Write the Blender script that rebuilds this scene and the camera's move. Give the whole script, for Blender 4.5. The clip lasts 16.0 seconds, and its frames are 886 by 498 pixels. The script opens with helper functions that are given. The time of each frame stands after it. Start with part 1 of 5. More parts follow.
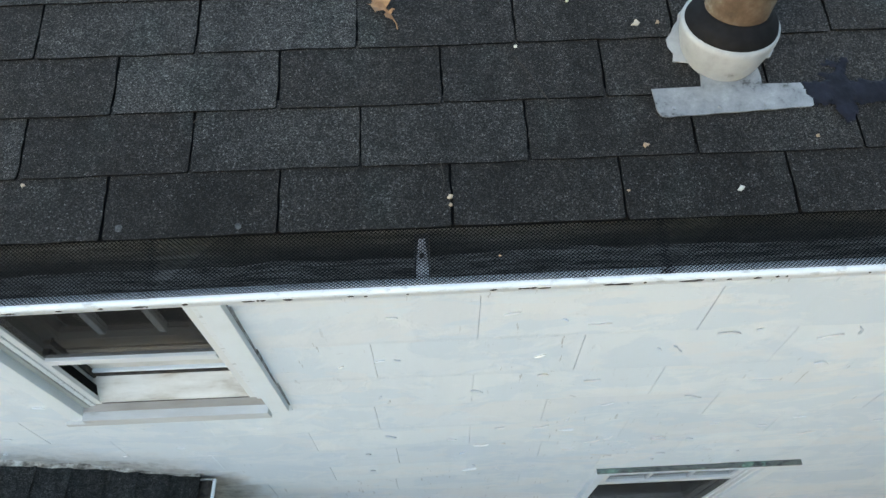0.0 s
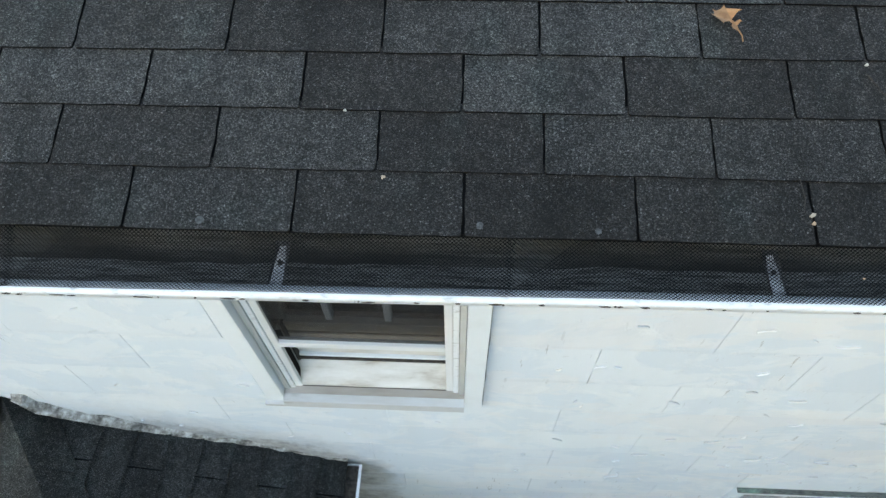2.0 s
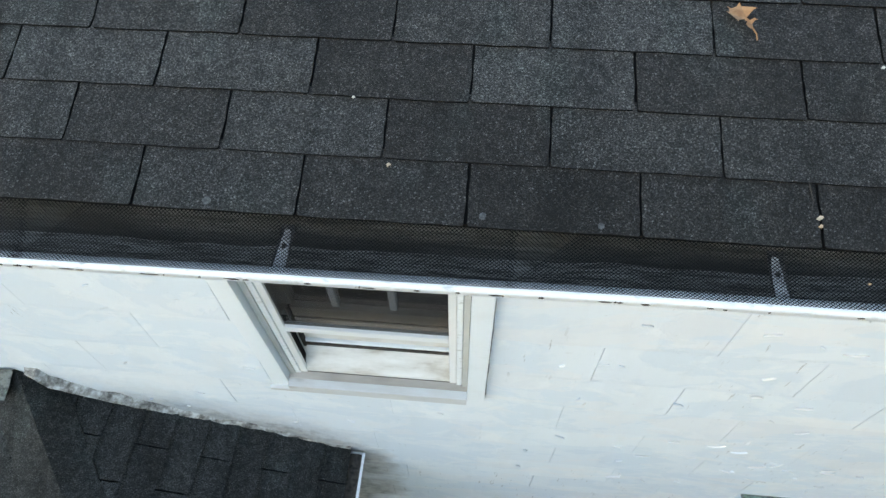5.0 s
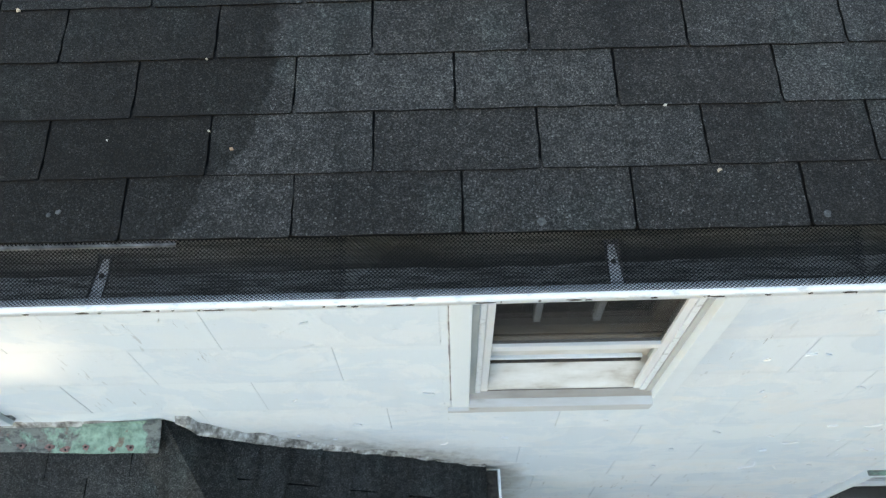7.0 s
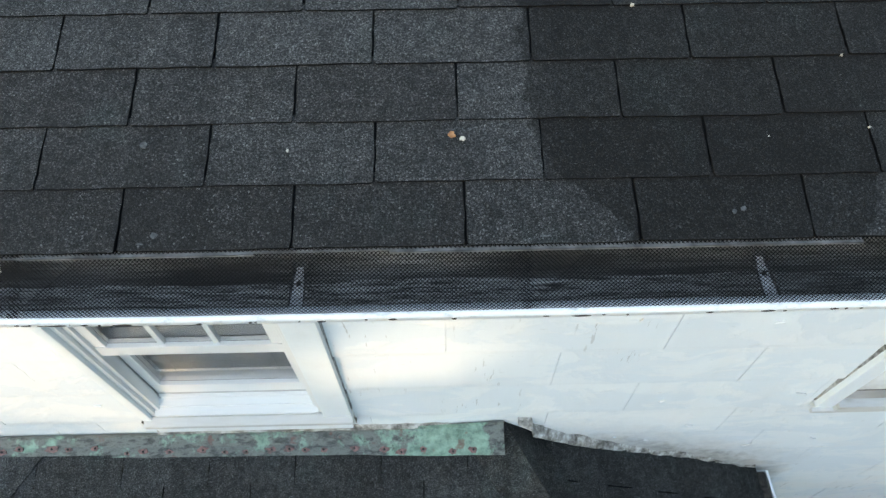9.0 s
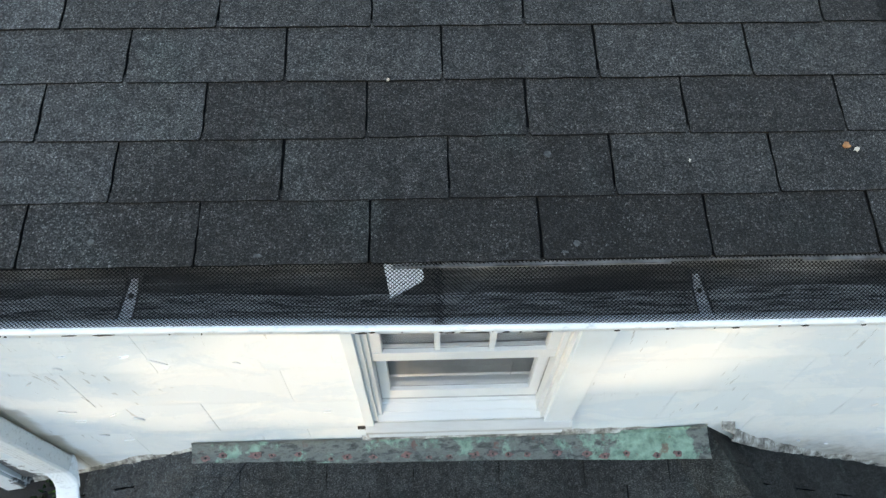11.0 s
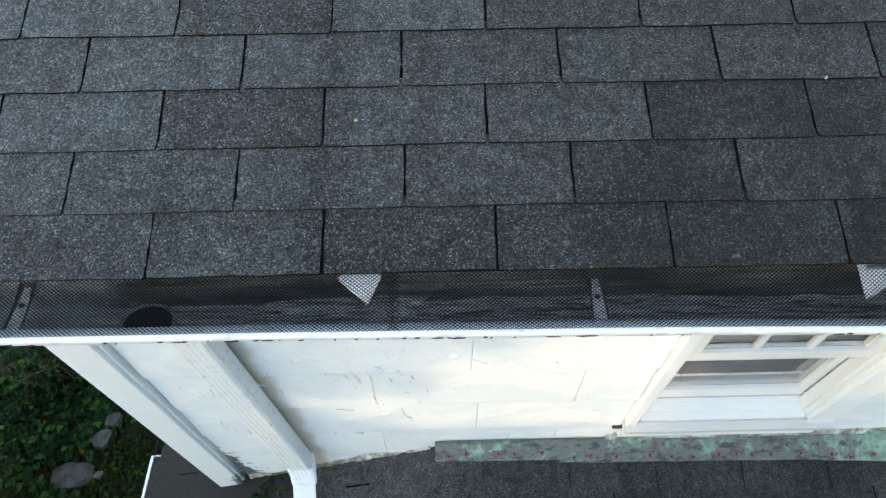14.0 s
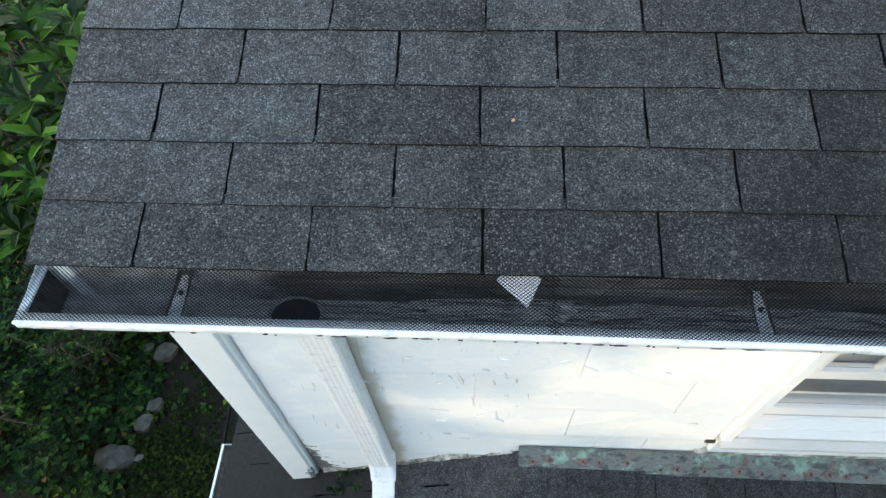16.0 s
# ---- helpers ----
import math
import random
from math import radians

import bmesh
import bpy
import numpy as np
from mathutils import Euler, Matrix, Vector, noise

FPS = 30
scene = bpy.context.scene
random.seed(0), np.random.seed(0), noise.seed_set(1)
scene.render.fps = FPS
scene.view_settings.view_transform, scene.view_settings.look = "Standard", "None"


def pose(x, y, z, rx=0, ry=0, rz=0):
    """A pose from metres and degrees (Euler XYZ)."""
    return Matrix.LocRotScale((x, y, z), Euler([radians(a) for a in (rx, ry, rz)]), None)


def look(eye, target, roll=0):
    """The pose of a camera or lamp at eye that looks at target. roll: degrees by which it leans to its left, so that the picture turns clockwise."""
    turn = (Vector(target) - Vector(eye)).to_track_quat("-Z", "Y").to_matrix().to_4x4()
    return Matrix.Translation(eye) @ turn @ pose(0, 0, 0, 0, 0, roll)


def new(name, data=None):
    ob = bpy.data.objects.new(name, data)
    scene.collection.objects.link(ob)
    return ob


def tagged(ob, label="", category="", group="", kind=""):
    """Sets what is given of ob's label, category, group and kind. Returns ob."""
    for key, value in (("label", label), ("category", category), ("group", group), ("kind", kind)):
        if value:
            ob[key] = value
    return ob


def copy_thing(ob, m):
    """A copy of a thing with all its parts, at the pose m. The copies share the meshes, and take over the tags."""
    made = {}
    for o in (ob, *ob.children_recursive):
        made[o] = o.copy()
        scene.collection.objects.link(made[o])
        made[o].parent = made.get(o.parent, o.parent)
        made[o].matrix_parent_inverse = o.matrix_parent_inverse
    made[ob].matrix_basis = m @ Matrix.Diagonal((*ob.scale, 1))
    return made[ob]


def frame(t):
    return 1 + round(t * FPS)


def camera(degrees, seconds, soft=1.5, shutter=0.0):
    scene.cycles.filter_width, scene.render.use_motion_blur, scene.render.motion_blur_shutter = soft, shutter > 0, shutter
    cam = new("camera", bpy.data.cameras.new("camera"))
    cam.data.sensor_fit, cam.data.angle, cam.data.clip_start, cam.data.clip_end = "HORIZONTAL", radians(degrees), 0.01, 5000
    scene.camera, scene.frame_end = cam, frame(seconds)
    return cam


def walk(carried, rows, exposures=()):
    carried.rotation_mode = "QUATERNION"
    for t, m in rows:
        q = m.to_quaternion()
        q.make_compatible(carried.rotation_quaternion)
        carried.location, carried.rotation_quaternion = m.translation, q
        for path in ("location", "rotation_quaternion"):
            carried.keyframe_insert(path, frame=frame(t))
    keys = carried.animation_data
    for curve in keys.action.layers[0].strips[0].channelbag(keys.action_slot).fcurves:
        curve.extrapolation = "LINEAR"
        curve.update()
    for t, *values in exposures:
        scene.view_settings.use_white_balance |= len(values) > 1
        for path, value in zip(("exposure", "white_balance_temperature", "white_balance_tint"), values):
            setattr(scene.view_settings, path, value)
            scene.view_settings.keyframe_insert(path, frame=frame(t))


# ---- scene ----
cam = camera(71.7, 16.0)
PATH = [
    (0, (-0.021, -0.043, 5.176), (0.008, 1.074, 3.518), -1.1),
    (0.5, (-0.207, -0.041, 5.186), (-0.17, 1.077, 3.527), -0.9),
    (1, (-0.373, -0.038, 5.192), (-0.331, 1.074, 3.53), -0.9),
    (1.5, (-0.537, -0.032, 5.194), (-0.497, 1.078, 3.531), -1.1),
    (2, (-0.592, -0.029, 5.196), (-0.663, 1.077, 3.531), -1.5),
    (2.5, (-0.601, -0.03, 5.199), (-0.852, 1.05, 3.534), -1.9),
    (3, (-0.596, -0.032, 5.194), (-0.873, 1.044, 3.532), -1.5),
    (3.5, (-0.58, -0.038, 5.193), (-0.823, 1.046, 3.529), -1.5),
    (4, (-0.568, -0.04, 5.193), (-0.758, 1.048, 3.526), -1.4),
    (4.2, (-0.563, -0.039, 5.197), (-0.75, 1.04, 3.523), -1.6),
    (6.3, (-0.614, -0.046, 5.18), (-0.611, 1.066, 3.518), -1.3),
    (6.5, (-0.709, -0.047, 5.179), (-0.707, 1.068, 3.518), -1.4),
    (7, (-1.23, -0.04, 5.19), (-1.252, 1.079, 3.533), -2.2),
    (7.5, (-1.914, -0.025, 5.19), (-1.931, 1.091, 3.53), -1.7),
    (8, (-2.217, -0.022, 5.19), (-2.214, 1.095, 3.531), -0.9),
    (8.2, (-2.256, -0.022, 5.19), (-2.252, 1.096, 3.532), -0.9),
    (10.3, (-2.997, -0.02, 5.208), (-2.942, 1.118, 3.563), 1.1),
    (10.5, (-3.078, -0.017, 5.213), (-3.017, 1.117, 3.567), 1.4),
    (11, (-3.237, -0.009, 5.21), (-3.186, 1.128, 3.566), 1.0),
    (11.5, (-3.396, -0.001, 5.212), (-3.345, 1.132, 3.565), 1.0),
    (12, (-3.539, 0.006, 5.211), (-3.497, 1.139, 3.563), 0.7),
    (12.5, (-3.673, 0.01, 5.211), (-3.64, 1.142, 3.562), 0.3),
    (13, (-3.802, 0.015, 5.21), (-3.778, 1.145, 3.56), -0.1),
    (13.5, (-3.927, 0.016, 5.208), (-3.911, 1.147, 3.559), -0.5),
    (14, (-4.047, 0.019, 5.208), (-4.04, 1.15, 3.558), -0.9),
    (14.5, (-4.163, 0.023, 5.209), (-4.167, 1.152, 3.558), -1.3),
    (15, (-4.257, 0.024, 5.207), (-4.273, 1.155, 3.558), -1.7),
    (15.5, (-4.281, 0.027, 5.207), (-4.303, 1.155, 3.555), -1.9),
    (16, (-4.283, 0.026, 5.201), (-4.357, 1.158, 3.554), -1.9),
]
walk(cam, [(t, look(eye, target, roll)) for t, eye, target, roll in PATH], [(0.0, 2.95, 8190, 12.5), (1.5, 3.04, 8190, 12.5), (3.0, 3.19, 8190, 12.5), (4.2, 3.19, 8190, 12.5), (6.5, 3.11, 8190, 12.5), (8.2, 3.12, 8190, 12.5), (10.5, 3.02, 8150, 12.5), (16.0, 3.08, 8130, 12.5)])

# ---------------------------------------------------------------- light
SUN_DIR = Vector((0.55, 0.82, -0.16)).normalized()
world = bpy.data.worlds.new("sky")
scene.world = world
world.use_nodes = True
wn = world.node_tree
sky = wn.nodes.new("ShaderNodeTexSky")
sky.sky_type = "NISHITA"
sky.sun_disc = False
sky.sun_elevation = math.asin(-SUN_DIR.z)
sky.sun_rotation = math.atan2(-SUN_DIR.x, -SUN_DIR.y)
sky.altitude = 100
sky.air_density, sky.dust_density, sky.ozone_density = 1.0, 0.6, 1.5
wn.nodes["Background"].inputs[1].default_value = 0.14
wn.links.new(sky.outputs[0], wn.nodes["Background"].inputs[0])
sun = new("sun", bpy.data.lights.new("sun", "SUN"))
sun.data.energy, sun.data.angle, sun.data.color = 0.225, radians(0.6), (1.0, 0.80, 0.56)
sun.matrix_world = look((0, -20, 20), Vector((0, -20, 20)) + SUN_DIR)


# ---------------------------------------------------------------- helpers
class Mat:
    """A node material with a Principled shader and short ways to add nodes."""

    def __init__(self, name, color=(0.5, 0.5, 0.5), rough=0.7, metal=0.0, spec=0.5):
        self.m = bpy.data.materials.new(name)
        self.m.use_nodes = True
        self.nt = self.m.node_tree
        self.b = self.nt.nodes["Principled BSDF"]
        self.b.inputs["Base Color"].default_value = (*color, 1)
        self.b.inputs["Roughness"].default_value = rough
        self.b.inputs["Metallic"].default_value = metal
        self.b.inputs["Specular IOR Level"].default_value = spec
        self.c = None

    def node(self, kind):
        return self.nt.nodes.new(kind)

    def put(self, sock, v):
        if isinstance(v, bpy.types.NodeSocket):
            self.nt.links.new(v, sock)
        elif isinstance(v, (tuple, list)):
            sock.default_value = (*v, 1) if len(v) == 3 and len(sock.default_value) == 4 else v
        else:
            sock.default_value = v

    def where(self):
        if self.c is None:
            self.c = self.node("ShaderNodeNewGeometry")
        return self.c.outputs["Position"]

    def stretched(self, sx, sy, sz):
        n = self.node("ShaderNodeMapping")
        self.put(n.inputs[0], self.where())
        n.inputs["Scale"].default_value = (sx, sy, sz)
        return n.outputs[0]

    def noise(self, scale, detail=3, rough=0.55, vec=None, out=0, distort=0.0):
        n = self.node("ShaderNodeTexNoise")
        self.put(n.inputs["Vector"], vec or self.where())
        n.inputs["Scale"].default_value = scale
        n.inputs["Detail"].default_value = detail
        n.inputs["Roughness"].default_value = rough
        n.inputs["Distortion"].default_value = distort
        return n.outputs[out]

    def cells(self, scale, vec=None, feature="F1", out="Distance"):
        n = self.node("ShaderNodeTexVoronoi")
        n.feature = feature
        self.put(n.inputs["Vector"], vec or self.where())
        n.inputs["Scale"].default_value = scale
        return n.outputs[out]

    def ramp(self, v, *stops):
        n = self.node("ShaderNodeValToRGB")
        self.put(n.inputs[0], v)
        while len(n.color_ramp.elements) < len(stops):
            n.color_ramp.elements.new(0.5)
        for e, (p, c) in zip(n.color_ramp.elements, stops):
            e.position = p
            e.color = (c, c, c, 1) if isinstance(c, (int, float)) else (*c, 1)
        return n.outputs[0]

    def mix(self, f, a, b, mode="MIX"):
        n = self.node("ShaderNodeMix")
        n.data_type, n.blend_type = "RGBA", mode
        self.put(n.inputs[0], f)
        self.put(n.inputs[6], a)
        self.put(n.inputs[7], b)
        return n.outputs[2]

    def math(self, op, a, b=0.0, clamp=False):
        n = self.node("ShaderNodeMath")
        n.operation, n.use_clamp = op, clamp
        self.put(n.inputs[0], a)
        self.put(n.inputs[1], b)
        return n.outputs[0]

    def axis(self, i):
        n = self.node("ShaderNodeSeparateXYZ")
        self.put(n.inputs[0], self.where())
        return n.outputs[i]

    def rand(self):
        return self.node("ShaderNodeObjectInfo").outputs["Random"]

    def island(self):
        if self.c is None:
            self.where()
        return self.c.outputs["Random Per Island"]

    def color(self, v):
        self.put(self.b.inputs["Base Color"], v)
        return self

    def rough(self, v):
        self.put(self.b.inputs["Roughness"], v)
        return self

    def bump(self, h, strength=0.3, dist=0.002):
        n = self.node("ShaderNodeBump")
        n.inputs["Strength"].default_value = strength
        n.inputs["Distance"].default_value = dist
        self.put(n.inputs["Height"], h)
        self.put(self.b.inputs["Normal"], n.outputs[0])
        return self


def box(bm, a, b, bevel=0.0):
    """An axis-aligned block between two corners."""
    x0, x1 = sorted((a[0], b[0]))
    y0, y1 = sorted((a[1], b[1]))
    z0, z1 = sorted((a[2], b[2]))
    vs = [bm.verts.new(p) for p in ((x0, y0, z0), (x1, y0, z0), (x1, y1, z0), (x0, y1, z0), (x0, y0, z1), (x1, y0, z1), (x1, y1, z1), (x0, y1, z1))]
    fs = [bm.faces.new([vs[i] for i in q]) for q in ((3, 2, 1, 0), (4, 5, 6, 7), (0, 1, 5, 4), (1, 2, 6, 5), (2, 3, 7, 6), (3, 0, 4, 7))]
    if bevel:
        es = list({e for f in fs for e in f.edges})
        bmesh.ops.bevel(bm, geom=es, offset=bevel, segments=2, affect="EDGES", profile=0.5)
    return bm


def blocks(*list_of, bevel=0.0):
    bm = bmesh.new()
    for a, b in list_of:
        box(bm, a, b, bevel)
    return bm


def prism(bm, outline, up, down):
    """A slab from a convex or plain outline of 3D points, shifted by the vectors up and down."""
    top = [bm.verts.new(Vector(p) + up) for p in outline]
    low = [bm.verts.new(Vector(p) + down) for p in outline]
    n = len(outline)
    bm.faces.new(top)
    bm.faces.new(low[::-1])
    for i in range(n):
        j = (i + 1) % n
        bm.faces.new((low[i], low[j], top[j], top[i]))
    return bm


def sweep(bm, rings, close=False, cap=True):
    """A skin over rings of equal length."""
    vs = [[bm.verts.new(p) for p in r] for r in rings]
    n = len(vs[0])
    for a, b in zip(vs, vs[1:]):
        for i in range(n if close else n - 1):
            j = (i + 1) % n
            bm.faces.new((a[i], a[j], b[j], b[i]))
    if cap and close:
        bm.faces.new(vs[0][::-1])
        bm.faces.new(vs[-1])
    return bm


def shell(bm, rings, thick):
    """A bent sheet of even thickness through open rings."""
    return sweep(bm, [list(r) + [p - Vector((0, 0, thick)) for p in reversed(r)] for r in rings], close=True)


def lathe(bm, profile, centre, n=28, cap=False):
    rings = []
    for r, z in profile:
        rings.append([Vector(centre) + Vector((r * math.cos(2 * math.pi * i / n), r * math.sin(2 * math.pi * i / n), z)) for i in range(n)])
    return sweep(bm, rings, close=True, cap=cap)


def tube(bm, pts, r, n=6, taper=1.0):
    pts = [Vector(p) for p in pts]
    rings = []
    for i, p in enumerate(pts):
        d = (pts[min(i + 1, len(pts) - 1)] - pts[max(i - 1, 0)]).normalized()
        q = d.to_track_quat("Z", "Y")
        rr = r * (1 + (taper - 1) * i / max(1, len(pts) - 1))
        rings.append([p + q @ Vector((rr * math.cos(2 * math.pi * k / n), rr * math.sin(2 * math.pi * k / n), 0)) for k in range(n)])
    return sweep(bm, rings, close=True)


def finish(name, bm, mat, smooth=False):
    bmesh.ops.recalc_face_normals(bm, faces=bm.faces)
    me = bpy.data.meshes.new(name)
    bm.to_mesh(me)
    bm.free()
    me.materials.append(mat.m)
    if smooth:
        for p in me.polygons:
            p.use_smooth = True
    return me


def part(name, bm, mat, parent=None, label="", smooth=False):
    """Links a bmesh as one mesh object under a thing or a part."""
    ob = new(name, finish(name, bm, mat, smooth))
    if parent:
        ob.parent = parent
        ob.matrix_parent_inverse = parent.matrix_basis.inverted()
    if label:
        tagged(ob, label)
    return ob


def thing(name, label, category="", kind="", group="", at=(0, 0, 0)):
    ob = new(name)
    ob.matrix_basis = Matrix.Translation(at)
    return tagged(ob, label, category, group, kind)


def piece(name, me, parent, m=None):
    """A piece on shared mesh data under a thing."""
    ob = new(name, me)
    ob.parent = parent
    ob.matrix_parent_inverse = parent.matrix_basis.inverted()
    if m is not None:
        ob.matrix_basis = m
    return ob


def clip(poly, n, c):
    """The part of a flat outline where n . p <= c."""
    out = []
    for p, q in zip(poly, poly[1:] + poly[:1]):
        a, b = n[0] * p[0] + n[1] * p[1] - c, n[0] * q[0] + n[1] * q[1] - c
        if a <= 0:
            out.append(p)
        if (a < 0 < b) or (b < 0 < a):
            k = a / (a - b)
            out.append((p[0] + k * (q[0] - p[0]), p[1] + k * (q[1] - p[1])))
    return out


def minus(rect, hole):
    """Rectangles (x0, z0, x1, z1) that are left of rect without hole."""
    x0, z0, x1, z1 = rect
    a, b, c, d = hole
    if a >= x1 or c <= x0 or b >= z1 or d <= z0:
        return [rect]
    out = []
    if a > x0:
        out.append((x0, z0, a, z1))
    if c < x1:
        out.append((c, z0, x1, z1))
    lo, hi = max(x0, a), min(x1, c)
    if b > z0:
        out.append((lo, z0, hi, b))
    if d < z1:
        out.append((lo, d, hi, z1))
    return [r for r in out if r[2] - r[0] > 0.004 and r[3] - r[1] > 0.004]



# ---------------------------------------------------------------- materials
# asphalt shingles: mineral granules, tone by tab, a wet stain on the main roof
shingle_mat = Mat("asphalt_shingle", rough=0.9, spec=0.3)
S = shingle_mat
chosen = S.node("ShaderNodeSeparateColor")
S.put(chosen.inputs[0], S.node("ShaderNodeObjectInfo").outputs["Color"])
own = S.mix(S.math("GREATER_THAN", chosen.outputs[0], 0.995), chosen.outputs[0], S.math("FRACT", S.math("ADD", S.rand(), S.island())))
porch = S.math("LESS_THAN", S.axis(2), 3.2)
own = S.mix(S.math("MULTIPLY", porch, 0.72), own, (0.42, 0.42, 0.42))
tone = S.ramp(own, (0.05, (0.0122, 0.0116, 0.0114)), (0.25, (0.0148, 0.0145, 0.0144)), (0.45, (0.0192, 0.0193, 0.0193)), (0.65, (0.0245, 0.0253, 0.0257)), (0.90, (0.0310, 0.0325, 0.0334)))
# brighter light towards the west end, put into the shingle colour
west_light = S.ramp(S.math("ADD", S.math("MULTIPLY", S.axis(0), -0.2), S.math("MULTIPLY", S.noise(1.6, 2), 0.2)), (0.0, 0.0), (0.62, 0.08), (0.84, 0.24), (1.0, 1.0))
blend_patch = S.ramp(S.noise(4.5, 2, vec=S.stretched(1.0, 0.35, 0.35)), (0.42, 0.0), (0.58, 1.0))
tone = S.mix(S.math("MULTIPLY", blend_patch, 0.22), tone, (0.0230, 0.0230, 0.0216))
bare = S.ramp(S.noise(2.2, 4, 0.7), (0.46, 0.0), (0.66, 1.0))
tone = S.mix(S.math("MULTIPLY", bare, 0.36), tone, (0.0125, 0.0120, 0.0115))
olive = S.ramp(S.noise(1.3, 3), (0.56, 0.0), (0.74, 1.0))
tone = S.mix(S.math("MULTIPLY", olive, 0.3), tone, (0.023, 0.0225, 0.019))
teal = S.ramp(S.noise(5.2, 3, vec=S.stretched(1.3, 0.8, 0.8)), (0.56, 0.0), (0.66, 1.0))
tone = S.mix(S.math("MULTIPLY", teal, 0.5), tone, (0.0245, 0.0300, 0.0295))
tone = S.mix(west_light, tone, S.mix(1.0, tone, (2.0, 2.1, 2.22), "MULTIPLY"))
tone = S.mix(west_light, S.mix(1.0, tone, (1.25, 1.18, 1.10), "MULTIPLY"), tone)
runs = S.ramp(S.noise(3.0, 4, 0.6, vec=S.stretched(2.4, 0.28, 0.28)), (0.38, 1.0), (0.50, 1.0), (0.64, 0.58))
tone = S.mix(1.0, tone, runs, "MULTIPLY")
# courses near the eave are darker, with an uneven edge
eave_tone = S.ramp(S.math("ADD", S.axis(1), S.math("MULTIPLY", S.math("SUBTRACT", S.noise(5, 4), 0.5), 0.25)), (0.0, 0.70), (0.66, 0.70), (0.86, 1.14))
tone = S.mix(1.0, tone, eave_tone, "MULTIPLY")
tone = S.mix(porch, tone, S.mix(1.0, tone, (1.66, 1.84, 1.96), "MULTIPLY"))
grit = S.noise(260, 3, 0.75)
grains = S.ramp(grit, (0.34, 0.32), (0.50, 0.80), (0.60, 1.3), (0.70, 2.2))
tone = S.mix(1.0, tone, grains, "MULTIPLY")
speck = S.node("ShaderNodeSeparateColor")
S.put(speck.inputs[0], S.cells(540, out="Color"))
tone = S.mix(1.0, tone, S.ramp(speck.outputs[0], (0.0, 0.40), (0.55, 0.76), (0.82, 1.55), (1.0, 3.1)), "MULTIPLY")
# single pale granules, more where less worn and towards the brightened west
cell = S.node("ShaderNodeSeparateColor")
S.put(cell.inputs[0], S.cells(420, out="Color"))
dens = S.math("ADD", S.math("MULTIPLY", west_light, 0.30), S.math("MULTIPLY", S.noise(11, 4, 0.65), 0.36))
dens = S.math("ADD", dens, S.math("MULTIPLY", own, 0.16))
dens = S.math("SUBTRACT", dens, S.math("ADD", 0.13, S.math("MULTIPLY", bare, 0.12)))
pale = S.math("GREATER_THAN", cell.outputs[0], S.math("SUBTRACT", 1.0, dens))
tone = S.mix(S.math("MULTIPLY", pale, S.math("ADD", 0.38, S.math("MULTIPLY", west_light, 0.34))), tone, S.ramp(cell.outputs[1], (0.0, (0.038, 0.0382, 0.037)), (0.75, (0.085, 0.087, 0.085)), (1.0, (0.23, 0.233, 0.228))))
mottle = S.ramp(S.noise(38, 4, 0.65), (0.34, 0.66), (0.66, 1.35))
tone = S.mix(1.0, tone, mottle, "MULTIPLY")
# the wet stain: a rounded patch with an uneven rim on the roof above the gutter
sx, sy = S.axis(0), S.axis(1)
wob = S.math("MULTIPLY", S.math("SUBTRACT", S.noise(14.0, 6, 0.66), 0.5), 0.11)
in_left = S.ramp(sy, (0.60, 0.185), (0.64, 0.130), (0.685, 0.085), (0.72, 0.030), (0.78, 0.022), (0.86, 0.0))
in_right = S.ramp(sy, (0.60, 0.165), (0.65, 0.145), (0.69, 0.125), (0.715, 0.085), (0.76, 0.040), (0.84, 0.012))
wl = S.math("SUBTRACT", sx, S.math("ADD", -2.308, in_left))
wr = S.math("SUBTRACT", S.math("SUBTRACT", -1.550, in_right), sx)
wt = S.math("SUBTRACT", 1.42, sy)
inside_wet = S.math("ADD", S.math("MINIMUM", S.math("MINIMUM", wl, wr), wt), wob)
wet = S.ramp(inside_wet, (0.0, 0.0), (0.008, 1.0))
wet = S.math("MULTIPLY", wet, S.math("GREATER_THAN", S.axis(2), 4.0))
tone = S.mix(S.math("MULTIPLY", wet, 0.52), tone, (0.0095, 0.0093, 0.0090))
tone = S.mix(wet, tone, S.mix(1.0, tone, (0.88, 0.87, 0.86), "MULTIPLY"))
# rainwater keeps the porch roof's west corner dark
damp = S.math("MULTIPLY", S.math("LESS_THAN", S.axis(2), 3.2), S.math("GREATER_THAN", S.math("ADD", S.math("MULTIPLY", sx, -1.0), S.math("MULTIPLY", S.noise(5, 3), 0.5)), 4.82))
tone = S.mix(S.math("MULTIPLY", damp, 0.88), tone, (0.010, 0.010, 0.011))
S.color(tone)
S.put(S.b.inputs["Specular IOR Level"], S.math("SUBTRACT", 0.3, S.math("MULTIPLY", wet, 0.15)))
S.bump(grit, 0.65, 0.0025)

felt = Mat("asphalt_felt", (0.006, 0.006, 0.006), 0.95, spec=0.1)
felt.bump(felt.noise(90), 0.4, 0.003)

# white paint on mineral siding: two coats of slightly different white, flaked edges, grime
paint = Mat("painted_siding", rough=0.62, spec=0.4)
flow = paint.noise(3.4, 6, 0.62, vec=paint.stretched(0.8, 1, 1.5), distort=0.6)
old = paint.ramp(flow, (0.485, 0.0), (0.530, 1.0))
east = paint.ramp(paint.math("ADD", paint.math("MULTIPLY", paint.axis(0), 0.5), 0.75), (0.0, 0.35), (0.6, 1.0))
base = paint.mix(old, (0.655, 0.735, 0.790), (0.715, 0.778, 0.815))
